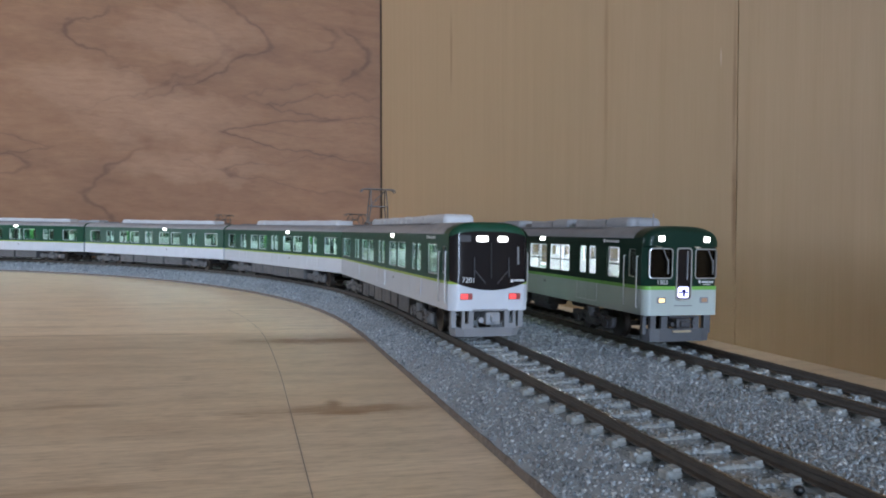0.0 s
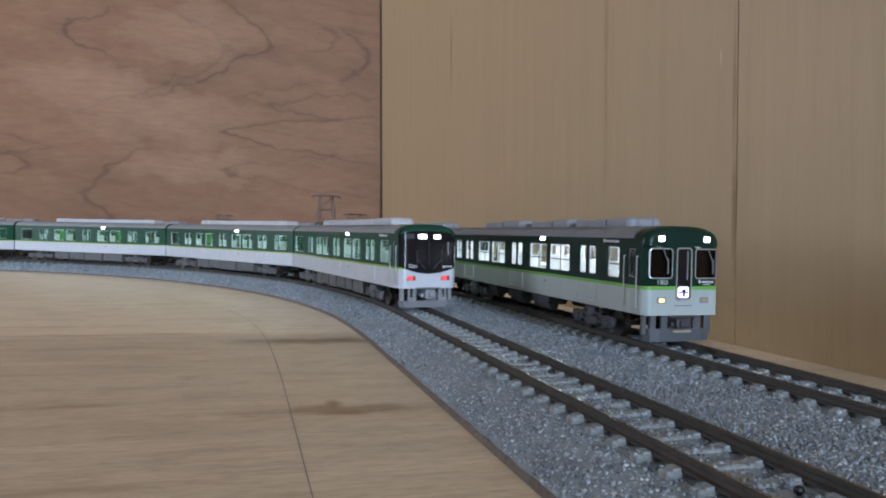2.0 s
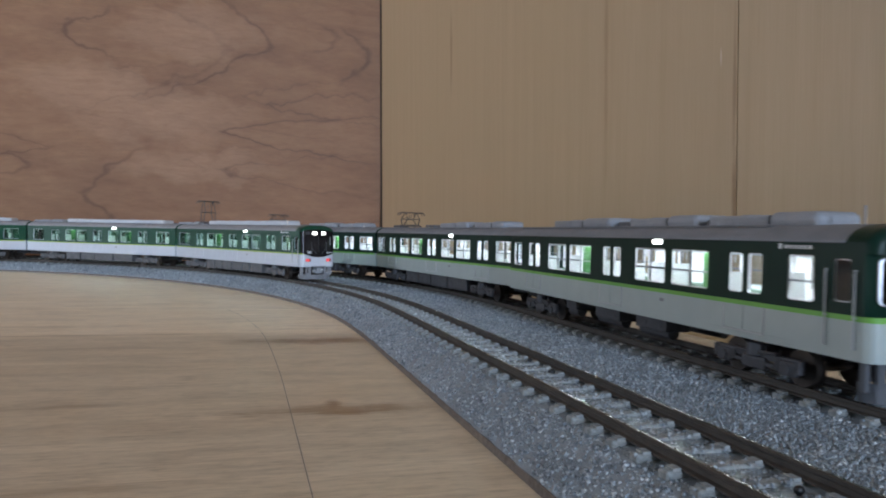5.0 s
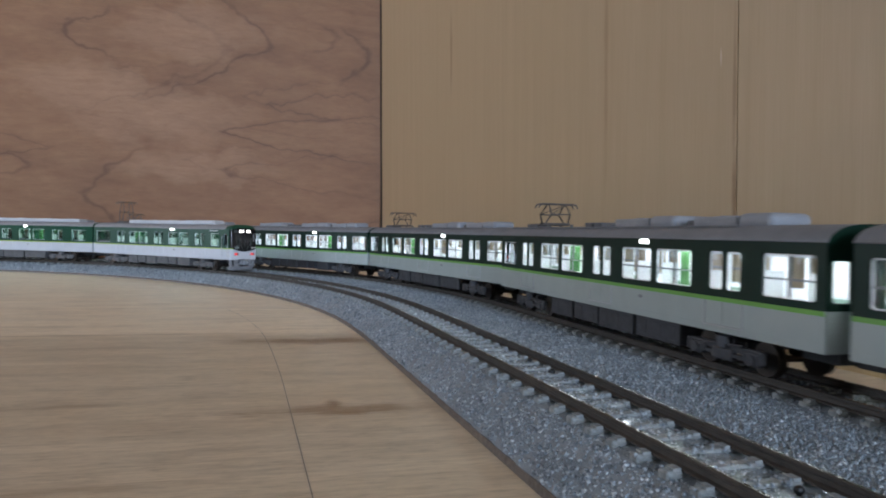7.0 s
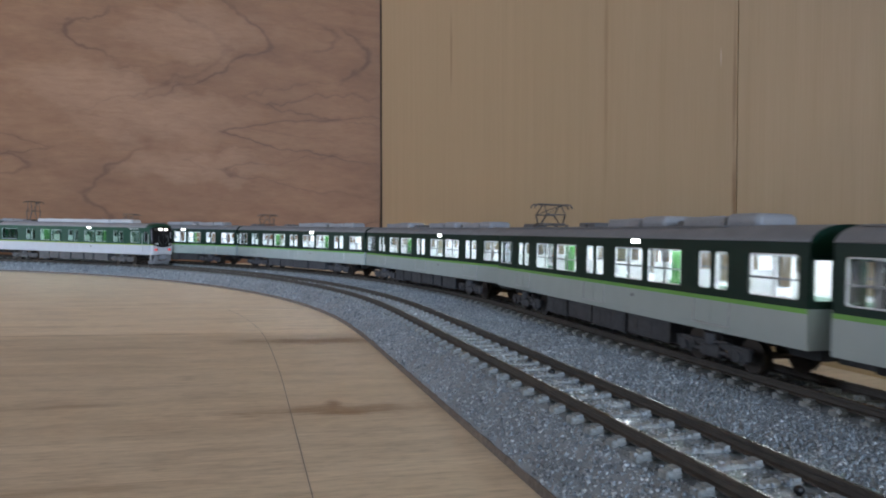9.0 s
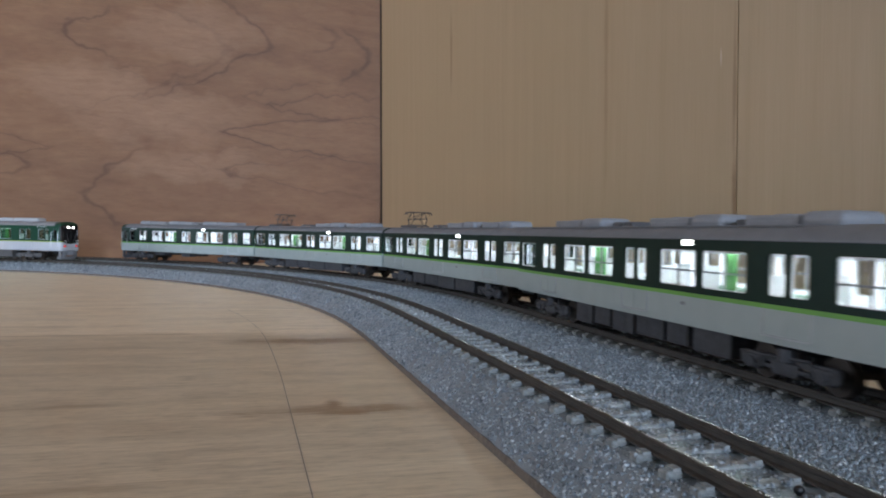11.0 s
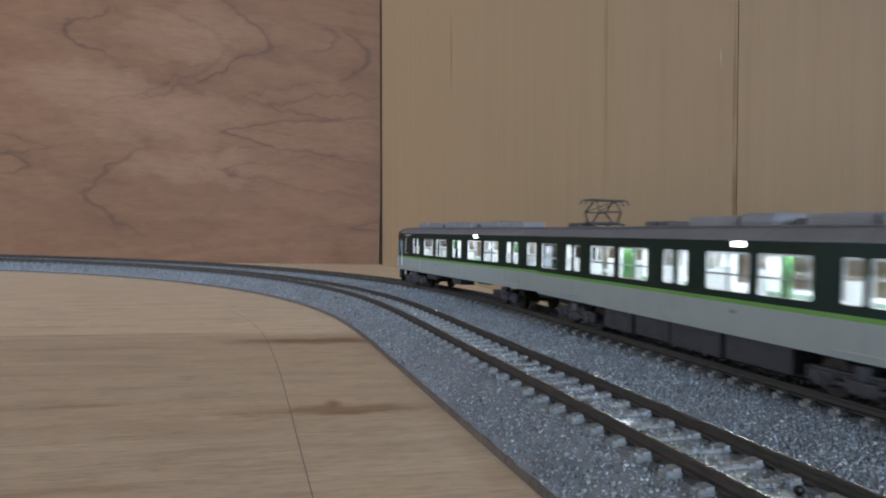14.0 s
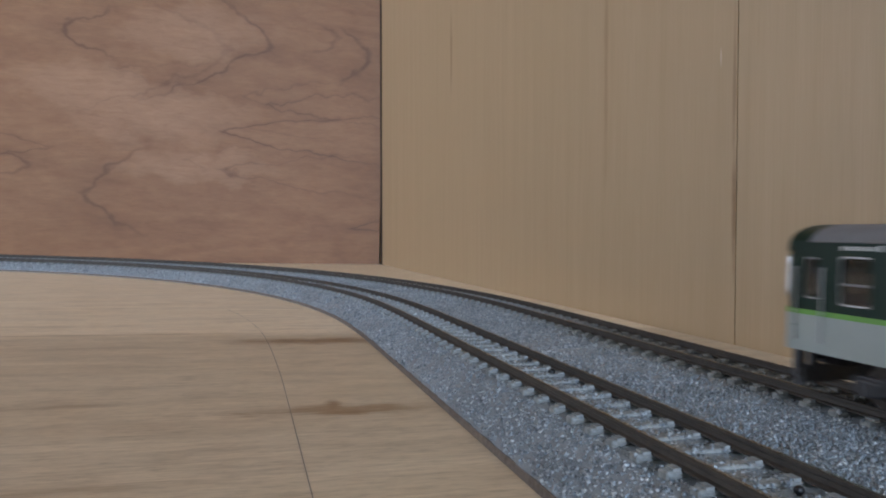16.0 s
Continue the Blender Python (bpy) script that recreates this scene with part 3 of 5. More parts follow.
def build_tracks():
    for key in TRACKS:
        s0, s1 = SPAN[key]
        track = thing("railway_track", "model railway track with brown rails on grey sleepers", "track", "railway tracks", "structure")
        for side in (-GAUGE / 2, GAUGE / 2):
            bm = bmesh.new()
            strip_along(bm, key, s0, s1, [(side + a, RAIL + b) for a, b in RAIL_PROFILE], 6.0, closed=True)
            ob = part("rail", bm, (M_RAIL, M_HEAD), track, "brown-painted rail with a bright head")
            for p in ob.data.polygons:
                if p.normal.z > 0.95 and p.center.z > (RAIL - 0.2) * MM:
                    p.material_index = 1
        # sleepers: near ones singly, the rest joined
        bm = sleeper_mesh()
        proto = part("sleeper", bm, M_SLEEP, track)
        first = True
        spots = np.arange(s0 + LAY[key], s1, TIE)
        rest = bmesh.new()
        rnd = random.Random(3)
        for st in spots:
            x, y, a = along(key, st)
            m = Matrix.Translation((x * MM, y * MM, (10.6 + rnd.uniform(-0.08, 0.08)) * MM)) @ Matrix.Rotation(a + rnd.uniform(-0.02, 0.02), 4, "Z")
            if 40 < st < 1230:
                ob = proto if first else new("sleeper", proto.data)
                first = False
                ob.parent = track
                ob.matrix_local = m
            else:
                vs = bmesh.ops.create_cube(rest, size=1.0)["verts"]
                bmesh.ops.transform(rest, verts=vs, matrix=Matrix.Scale(1000, 4) @ m @ Matrix.Diagonal((0.0034, 0.031, 0.0026, 1)) @ Matrix.Translation((0, 0, -0.45)))
        tagged(part("sleeper_row", rest, M_SLEEP, track), kind="stuff")


def sleeper_mesh():
    bm = box(bmesh.new(), -1.6, 1.6, -14.2, 14.2, -2.4, 0.0, 0.35, 1)
    for side in (-GAUGE / 2, GAUGE / 2):
        for d in (-2.3, 2.3):
            box(bm, -1.3, 1.3, side + d - 0.95, side + d + 0.95, -0.1, 0.5)
    return bm


def build_glue():
    """Dried clear glue pooled among the stones between the inner track's rails."""
    bm = bmesh.new()
    strip_along(bm, "inner", 60.0, 900.0, [(7.6, 9.6), (6.0, 9.95), (2.5, 10.0), (-2.5, 10.0), (-6.0, 9.95), (-7.6, 9.6)], 3.0, shake=0.12)
    tagged(smooth(part("ballast_glue", bm, M_GLUE)), "shiny dried glue over the stones between the rails", "ballast", kind="stuff")


def build_grains():
    """Loose stones over the nearer part of both beds, one mesh of small uneven octahedra."""
    rng = np.random.default_rng(5)
    base = np.array([(1, 0, 0), (-1, 0, 0), (0, 1, 0), (0, -1, 0), (0, 0, 1), (0, 0, -1)], float)
    tri = np.array([(0, 2, 4), (2, 1, 4), (1, 3, 4), (3, 0, 4), (2, 0, 5), (1, 2, 5), (3, 1, 5), (0, 3, 5)])
    profile = {"inner": ([-36, -20, -15, 0, 15, 18.5, 23, 27, 29.6], [8.3, 8.5, 9.0, 9.8, 9.0, 8.3, 6.0, 3.9, 2.2]),
               "outer": ([-28, -26, -20, -15, 0, 15, 20, 28, 37], [3.2, 4.6, 8.2, 9.0, 9.8, 9.0, 8.6, 8.5, 8.35])}
    for key, lo_, hi_ in (("inner", -36.0, 29.6), ("outer", -20.0, 37.0)):
        st, off = [], []
        for a, b, dens in ((40, 330, 1.5), (330, 560, 0.95), (560, 900, 0.5), (900, 1260, 0.3)):
            count = int((b - a) * (hi_ - lo_) * dens)
            st.append(rng.uniform(a, b, count))
            off.append(rng.uniform(lo_, hi_, count))
        st, off = np.concatenate(st), np.concatenate(off)
        ph = np.abs((st - SPAN[key][0] - LAY[key] + TIE / 2) % TIE - TIE / 2)
        on = (np.abs(off) < 14.6) & (ph < 1.9)
        keep = (~on | (rng.random(len(st)) < np.where(np.abs(off) < 8, 0.6, 0.08))) & (np.abs(np.abs(off) - GAUGE / 2) > 1.4)
        keep &= (np.abs(off) > 15.3) | (rng.random(len(st)) < 0.75)
        st, off, on = st[keep], off[keep], on[keep]
        x, y, a = along(key, st, off)
        z = np.where(on, 10.5, np.interp(off, *profile[key]))
        k = len(st)
        size = rng.uniform(0.32, 0.72, k) * np.where(st > 900, 1.6, np.where(st > 560, 1.25, 1.0))
        z = z + rng.uniform(-0.25, 0.35, k) * size
        pts = base[None] * rng.uniform(0.55, 1.25, (k, 6, 1)) + rng.normal(0, 0.14, (k, 6, 3))
        q = rng.normal(size=(k, 4))
        q /= np.linalg.norm(q, axis=1)[:, None]
        w_, i_, j_, k_ = q.T
        R = np.array([[1 - 2 * (j_**2 + k_**2), 2 * (i_ * j_ - k_ * w_), 2 * (i_ * k_ + j_ * w_)], [2 * (i_ * j_ + k_ * w_), 1 - 2 * (i_**2 + k_**2), 2 * (j_ * k_ - i_ * w_)], [2 * (i_ * k_ - j_ * w_), 2 * (j_ * k_ + i_ * w_), 1 - 2 * (i_**2 + j_**2)]])
        pts = np.einsum("abk,knb->kna", R, pts) * size[:, None, None] + np.stack([x, y, z], 1)[:, None]
        me = bpy.data.meshes.new("ballast_stones")
        verts = (pts.reshape(-1, 3) * MM)
        faces = (tri[None] + 6 * np.arange(k)[:, None, None]).reshape(-1, 3)
        me.vertices.add(len(verts))
        me.vertices.foreach_set("co", verts.ravel())
        me.loops.add(faces.size)
        me.loops.foreach_set("vertex_index", faces.ravel())
        me.polygons.add(len(faces))
        me.polygons.foreach_set("loop_start", np.arange(0, faces.size, 3))
        me.update(calc_edges=True)
        me.materials.append(M_GRAIN)
        tagged(new("ballast_stones", me), "loose grey granite chips glued along the rails", "ballast", kind="stuff")


def build_marks():
    bm = bmesh.new()
    rows = []
    for st in np.arange(60.0, 640.0, 6.0):
        side = 76.6 + 9.0 * max(0.0, (st - 380.0) / 250.0) ** 1.5
        rows.append([(*along("inner", st, side + e)[:2], 0.12) for e in (-0.12, 0.12)])
    sweep(bm, rows)
    tagged(part("pencil_line", bm, M_PENCIL), "grey pencil arc drawn on the plywood board", "pencil line", kind="structure")
    for x, y, rad in ((31.0, 238.2, 1.1), (35.7, 219.0, 1.2), (63.3, 119.0, 1.0)):
        bm = bmesh.new()
        bmesh.ops.create_icosphere(bm, subdivisions=2, radius=rad, matrix=Matrix.Translation((x, y, 10.9)) @ Matrix.Diagonal((1, 0.8, 0.9, 1)))
        cyl(bm, (x, y, 9.9), (0, 0, 1), 0.5, 2.0, 8)
        tagged(smooth(part("track_pin", bm, M_PIN)), "small black track pin head between the rails", "track pin", "track pins")
    bm = bmesh.new()
    rows = []
    for i in range(9):
        p = Vector((-83 + 4.7 * i, 333 + 1.8 * i + (0.9 if i % 2 else 0), 0.1))
        wd = 0.45 + 0.3 * ((i * 5) % 3)
        rows.append([p, p + Vector((0, wd, 0))])
    sweep(bm, rows)
    tagged(part("board_crack", bm, M_PENCIL), "short dark split in the plywood face", "crack", kind="structure")


# ---- train cars: x forward, y left, z up from the rails' top, centred ----
LEN, WID, FLOOR, STRIPE, EAVE, CROWN = 233.4, 33.5, 11.6, 22.8, 42.1, 46.0
H2 = LEN / 2
WY = WID / 2


def roof_z(y):
    t = min(abs(y) / WY, 1.0)
    return EAVE - 1.4 + (CROWN - EAVE + 1.4) * (1 - t ** 3.2) ** 0.62


LAYOUT = {  # distances from the front end: windows (paired panes), door panes, doors
    "old_cab": dict(win=[(18.4, 28), (61.5, 82), (85.4, 105.6), (140, 161), (164, 184), (216.5, 228)], doors=[(36.4, 53), (114.4, 131.2), (192.4, 209)], cab=(5.5, 13.5)),
    "old_mid": dict(win=[(4.0, 23.8), (56.5, 77.3), (80.4, 100.8), (134, 155), (158, 178.6), (211.2, 229.4)], doors=[(31.6, 48.4), (108.7, 125.8), (186.8, 203.4)], cab=None),
    "new_cab": dict(win=[(16.5, 30), (64.6, 80), (81.8, 97.2), (132, 147.6), (149.4, 164.8), (201.5, 228)], doors=[(38.6, 55.4), (105, 122.2), (172, 188.6)], cab=(4.6, 12)),
    "new_mid": dict(win=[(9, 28), (64, 80.5), (83, 99.5), (133, 149), (151.5, 168), (204, 223)], doors=[(39, 55), (108, 124), (177, 193)], cab=None),
}


def side_place(sgn, y=WY):
    return lambda u, v, d: (H2 - u, sgn * (y - d), v)


def bogie_mesh(parent, x, dark, under):
    """One bogie with its side frames, axle boxes and wheels, its own origin at the pivot."""
    bg = new("bogie")
    bg.parent = parent
    bg.location = (x * MM, 0, 0)
    bm = box(bmesh.new(), -5, 5, -11, 11, 6.5, 9.5, 0.5)
    part("bolster", bm, under, bg)
    for sgn in (-1, 1):
        bm = box(bmesh.new(), -17.5, 17.5, sgn * 14.6 - 0.9, sgn * 14.6 + 0.9, 6.0, 8.2, 0.4)
        for ax in (-13.0, 13.0):
            box(bm, ax - 3.2, ax + 3.2, sgn * 15.0 - 1.2, sgn * 15.0 + 1.2, 3.2, 7.4, 0.7)
            cyl(bm, (ax, sgn * 16.3, 5.2), (0, 1, 0), 1.7, 1.0, 12)
            cyl(bm, (ax + 3.9, sgn * 15.2, 6.2), (0, 0, 1), 1.1, 3.6, 10)
            cyl(bm, (ax - 3.9, sgn * 15.2, 6.2), (0, 0, 1), 1.1, 3.6, 10)
        box(bm, -5.0, 5.0, sgn * 15.2 - 1.3, sgn * 15.2 + 1.3, 3.0, 7.0, 0.8)
        cyl(bm, (0, sgn * 15.3, 9.0), (0, 0, 1), 2.6, 3.6, 14)
        box(bm, -8.0, 8.0, sgn * 15.6 - 0.5, sgn * 15.6 + 0.5, 4.4, 5.6, 0.3)
        rod(bm, (-8, sgn * 16.2, 7.8), (9, sgn * 16.2, 8.6), 0.5)
        part("side_frame", bm, dark, bg)
    for ax in (-13.0, 13.0):
        bm = cyl(bmesh.new(), (0, 0, 0), (0, 1, 0), 1.2, 20, 8)
        for sgn in (-1, 1):
            cyl(bm, (0, sgn * 9.6, 0), (0, 1, 0), 5.3, 2.2, 22)
            cyl(bm, (0, sgn * 8.3, 0), (0, 1, 0), 5.9, 0.5, 22)
            for k in range(4):
                cyl(bm, (3.0 * math.cos(k * math.pi / 2), sgn * 10.6, 3.0 * math.sin(k * math.pi / 2)), (0, 1, 0), 0.6, 0.4, 8)
        wheel = part("wheel", bm, M_WHEEL, bg, "dark steel wheel pair")
        wheel.location = (ax * MM, 0, 5.3 * MM)
    return bg


def pantograph(parent, x, height, lean=0.0, reach=9.0):
    """Diamond pantograph on four insulators; height is that of its head above the roof."""
    pg = new("pantograph")
    pg.parent = parent
    pg.location = (x * MM, 0, (CROWN - 0.9) * MM)
    bm = bmesh.new()
    for sx in (-6.5, 6.5):
        for sy in (-6.8, 6.8):
            cyl(bm, (sx, sy, 0.9), (0, 0, 1), 0.8, 2.2, 8)
            rod(bm, (sx, -6.8, 2), (sx, 6.8, 2), 0.35)
    for sy in (-6.8, 6.8):
        rod(bm, (-8, sy, 2.1), (8, sy, 2.1), 0.4)
    for sx in (-3, 3):
        rod(bm, (sx, -7.4, 2.6), (sx, 7.4, 2.6), 0.55)
    part("base_frame", bm, M_PANTO, pg)
    mid = 2.4 + (height - 2.4) * 0.48
    def bar(name, p, q, rad):
        part(name, rod(bmesh.new(), p, q, rad), M_PANTO, pg)
    for sx in (-1, 1):
        for sy in (-1, 1):
            bar("lower_arm", (sx * 2, sy * 6.5, 2.6), (sx * reach, sy * 5.5, mid), 0.5)
            bar("upper_arm", (sx * reach, sy * 5.5, mid), (sx * 1.5 + lean, sy * 5, height - 0.8), 0.4)
        bar("cross_bar", (sx * reach, -5.8, mid), (sx * reach, 5.8, mid), 0.35)
        bar("brace", (sx * reach, -5.5, mid), (sx * 1.5 + lean, 5, height - 0.8), 0.22)
    bm = bmesh.new()
    for sx in (-2.4, 2.4):
        box(bm, sx - 0.6 + lean, sx + 0.6 + lean, -9.5, 9.5, height - 0.6, height + 0.2, 0.2, 1)
        for sy in (-1, 1):
            rod(bm, (sx + lean, sy * 9.3, height - 0.2), (sx + lean, sy * 10.6, height - 0.8), 0.4)
            rod(bm, (sx + lean, sy * 10.6, height - 0.8), (sx + lean, sy * 11.4, height - 2.4), 0.4)
    for sy in (-6, 6):
        rod(bm, (-2.4 + lean, sy, height - 0.5), (2.4 + lean, sy, height - 0.5), 0.35)
    part("collector_head", bm, M_PANTO, pg)
    return pg


def text_mesh(body, size):
    cu = bpy.data.curves.new("print", "FONT")
    cu.body, cu.size, cu.align_x, cu.align_y, cu.extrude = body, size, "CENTER", "CENTER", 0.00004
    ob = bpy.data.objects.new("print", cu)
    scene.collection.objects.link(ob)
    me = bpy.data.meshes.new_from_object(ob.evaluated_get(bpy.context.evaluated_depsgraph_get()))
    bpy.data.objects.remove(ob)
    return me


def face_print(name, body, parent, x, y, z, size, mat=None):
    me = text_mesh(body, size * MM)
    me.materials.append(mat or M_MARK)
    ob = new(name, me)
    ob.parent = parent
    ob.matrix_local = Matrix.Translation((x * MM, y * MM, z * MM)) @ Euler((radians(90), 0, radians(90))).to_matrix().to_4x4()
    return ob


def underframe(car, style, mats):
    dark, under = mats
    bm = box(bmesh.new(), -H2 + 1.5, H2 - 1.5, -WY + 1.2, WY - 1.2, FLOOR - 0.2, FLOOR + 1.2)
    part("floor_pan", bm, under, car)
    rnd = random.Random(len(style) * 7 + ord(style[0]))
    if style == "sparse":
        spans = [(-50, -40), (-22, -2), (10, 30)]
    elif style == "tail":
        spans = [(-10, 4), (34, 52)]
    elif style == "many":
        spans = [(-52, -37), (-35, -22), (-20, -4), (-2, 16), (18, 30), (33, 52)]
    else:
        spans = [(-52, -30), (-28, -6), (-5, 22), (24, 52)]
    for a, b in spans:
        for sgn in (-1, 1):
            low = (2.6 if style in ("boxes", "many") else 6.6) + rnd.uniform(0, 1.2)
            bm = box(bmesh.new(), a, b, sgn * 9.5 - 5.2, sgn * 9.5 + 5.2, low, FLOOR, 0.5)
            n = max(1, int((b - a) / 9))
            for i in range(n):
                c = a + (b - a) * (i + 0.5) / n
                box(bm, c - 2.6, c + 2.6, sgn * 14.5 - 0.35, sgn * 14.5 + 0.35, low + 1.3, FLOOR - 1.6, 0.15, 1)
            if style == "sparse":
                cyl(bm, ((a + b) / 2, sgn * 11, 6.4), (1, 0, 0), 2.4, b - a - 1, 12)
            part("equipment_box", bm, under, car)
    for e in (-1, 1):
        if e > 0 and style in ("sparse", "tail"):
            continue
        part("end_gear", box(bmesh.new(), min(e * 99, e * 112), max(e * 99, e * 112), -7, 7, 7.4, FLOOR, 0.6), M_BELLOWS, car)
    bm = bmesh.new()
    for sgn in (-1, 1):
        rod(bm, (-54, sgn * 8, FLOOR - 0.8), (54, sgn * 8, FLOOR - 0.8), 0.5)
        rod(bm, (-54, sgn * 13.5, FLOOR - 0.5), (54, sgn * 13.5, FLOOR - 0.5), 0.35)
    part("pipe", bm, under, car)


def car_side(car, sgn, lay, paints, cab, glass, old):
    green, lime, white = paints
    pl = side_place(sgn)
    a, b = (3.0 if cab else 0.6), LEN - 0.6
    top, bot = (37.4, 24.9) if old else (36.9, 24.6)
    holes = [(u0, u1, bot, top, 1.1) for u0, u1 in lay["win"]]
    door_panes = []
    for u0, u1 in lay["doors"]:
        m = (u0 + u1) / 2
        door_panes += [(u0 + 1.0, m - 0.8, bot + 0.3, top - 0.1, 1.2), (m + 0.8, u1 - 1.0, bot + 0.3, top - 0.1, 1.2)]
    cabp = []
    if lay["cab"]:
        u0, u1 = lay["cab"]
        cabp = [(u0 + 1.5, u1 - 1.0, bot + 1.0, top - 0.6, 0.7)]
    bm = plate(bmesh.new(), pl, a, b, STRIPE, EAVE - 1.0, holes + door_panes + cabp, 0.9)
    part("window_band", bm, green, car, "dark green upper side")
    if old:
        bm = plate(bmesh.new(), side_place(sgn, WY - 1.0), 15.0 if cab else 1.2, LEN - 1.2, STRIPE - 4.0, EAVE - 1.6, [h for h in holes + door_panes if not cab or h[0] > 16], 0.3)
        part("inner_lining", bm, M_INTER, car, "white inner side lining")
    bm = plate(bmesh.new(), side_place(sgn, WY + 0.02), a, b, STRIPE - (1.35 if old else 1.0), STRIPE, [], 0.8)
    part("stripe", bm, lime, car, "light green waist stripe")
    bm = plate(bmesh.new(), pl, a, b, FLOOR, STRIPE - (1.35 if old else 1.0), [], 0.9)
    box(bm, H2 - b, H2 - a, sgn * WY - 0.12, sgn * WY + 0.12, FLOOR + 1.9, FLOOR + 2.15)
    part("lower_panel", bm, white, car, "pale lower side")
    rim_mat = M_SILVER if old else white
    for h in holes:
        pane = part("window_pane", rounded_sheet(bmesh.new(), pl, h[0] - 0.2, h[1] + 0.2, h[2] - 0.2, h[3] + 0.2, 1.1, 0.25), glass, car)
        pane.location.y -= sgn * 0.45 * MM
        bm = rim(bmesh.new(), pl, h[0] + 0.35, h[1] - 0.35, h[2] + 0.35, h[3] - 0.35, 0.9, 0.35, 0.06)
        m = (h[0] + h[1]) / 2
        bars = bmesh.new()
        if h[1] - h[0] > 12.5 and old:
            box(bars, H2 - m - 0.38, H2 - m + 0.38, sgn * (WY - 0.3) - 0.2, sgn * (WY - 0.3) + 0.2, h[2], h[3])
        if old:
            box(bars, H2 - h[1], H2 - h[0], sgn * (WY - 0.3) - 0.18, sgn * (WY - 0.3) + 0.18, h[2] + 5.1, h[2] + 5.7)
            part("window_bars", bars, M_SKIRT2, pane, "grey sash bars")
        part("window_frame", bm, rim_mat, pane)
    for i, (u0, u1) in enumerate(lay["doors"]):
        m = (u0 + u1) / 2
        bm = bmesh.new()
        for p0, p1 in ((u0, m - 0.12), (m + 0.12, u1)):
            rounded_sheet(bm, side_place(sgn, WY + 0.14), p0, p1, FLOOR + 2.4, STRIPE - (1.5 if old else 1.15), 0.2, 0.3)
        door = part("door", bm, white, car, "pair of sliding door leaves")
        bm = bmesh.new()
        box(bm, H2 - u1 - 0.5, H2 - u0 + 0.5, sgn * (WY + 0.25) - 0.25, sgn * (WY + 0.25) + 0.25, FLOOR + 1.9, FLOOR + 2.3)
        for p in (u0 - 0.35, u1 + 0.35):
            box(bm, H2 - p - 0.14, H2 - p + 0.14, sgn * (WY + 0.12) - 0.14, sgn * (WY + 0.12) + 0.14, FLOOR + 2.3, STRIPE - 1.5)
        part("door_edge", bm, M_SILVER if old else white, door)
    for h in door_panes + cabp:
        pane = part("door_pane", rounded_sheet(bmesh.new(), pl, h[0] - 0.2, h[1] + 0.2, h[2] - 0.2, h[3] + 0.2, 1.0, 0.25), glass, car)
        pane.location.y -= sgn * 0.45 * MM
        part("window_frame", rim(bmesh.new(), pl, h[0] + 0.25, h[1] - 0.25, h[2] + 0.25, h[3] - 0.25, 0.9, 0.25, 0.05), rim_mat, pane)
    if cab:
        u0, u1 = lay["cab"]
        bm = bmesh.new()
        for u in (u0 - 0.3, u1 + 0.6):
            rod(bm, (H2 - u, sgn * (WY + 0.7), FLOOR + 3), (H2 - u, sgn * (WY + 0.7), 34), 0.28)
            for z in (FLOOR + 3, STRIPE - 0.5, 34):
                rod(bm, (H2 - u, sgn * WY, z), (H2 - u, sgn * (WY + 0.7), z), 0.25)
        part("handrail", bm, M_SILVER, car, "thin silver handrails beside the cab door")
        bm = bmesh.new()
        for k in range(6):
            box(bm, H2 - 29 + k * 1.7, H2 - 29 + k * 1.7 + 1.1, sgn * (WY + 0.03) - 0.05, sgn * (WY + 0.03) + 0.05, 39.0, 40.0)
        box(bm, H2 - 31.2, H2 - 30, sgn * (WY + 0.03) - 0.05, sgn * (WY + 0.03) + 0.05, 38.9, 40.4)
        part("side_lettering", bm, M_MARK, car, "small white lettering bars")
    at = (87.6 if cab or not old else 82.4) if sgn < 0 else LEN - (84.0 if cab else 88.0)
    bm = rounded_sheet(bmesh.new(), side_place(sgn, WY + 0.12), at, at + 5.6, 39.0, 40.7, 0.4, 0.3)
    part("side_sign", bm, M_SIDEL, car, "lit white side sign")
    bm = box(bmesh.new(), H2 - 88, H2 - 85.6, sgn * (WY + 0.05) - 0.06, sgn * (WY + 0.05) + 0.06, 18.4, 19.6)
    part("side_mark", bm, M_SKIRT2, car)


def car_roof(car, mat, cab_mat, cab):
    ys = [WY * math.sin(radians(a)) for a in range(-90, 91, 10)]
    front = H2 - (9.0 if cab else 0.4)
    bm = bmesh.new()
    rows = []
    for x in (-H2 + 0.4, front):
        rows.append([(x, y, roof_z(y) + 0.02) for y in ys])
    sweep(bm, rows)
    for sgn in (-1, 1):
        box(bm, -H2 + 0.5, front, sgn * (WY + 0.05) - 0.3, sgn * (WY + 0.05) + 0.3, EAVE - 1.25, EAVE - 0.75, 0.15, 1)
    smooth(part("roof", bm, mat, car, "grey curved roof"))
    for x in ((-H2 + 0.4,) if cab else (-H2 + 0.4, H2 - 0.4)):
        bm = bmesh.new()
        vs = [bm.verts.new((x, y, roof_z(y))) for y in ys] + [bm.verts.new((x, WY - 0.4, 36)), bm.verts.new((x, -WY + 0.4, 36))]
        bm.faces.new(vs)
        part("roof_end", bm, cab_mat, car)
    if cab:
        bm = bmesh.new()
        sweep(bm, [[(x, y, roof_z(y)) for y in ys] for x in (front, H2 - 3.0)])
        smooth(part("cab_roof", bm, cab_mat, car, "green cab roof"))


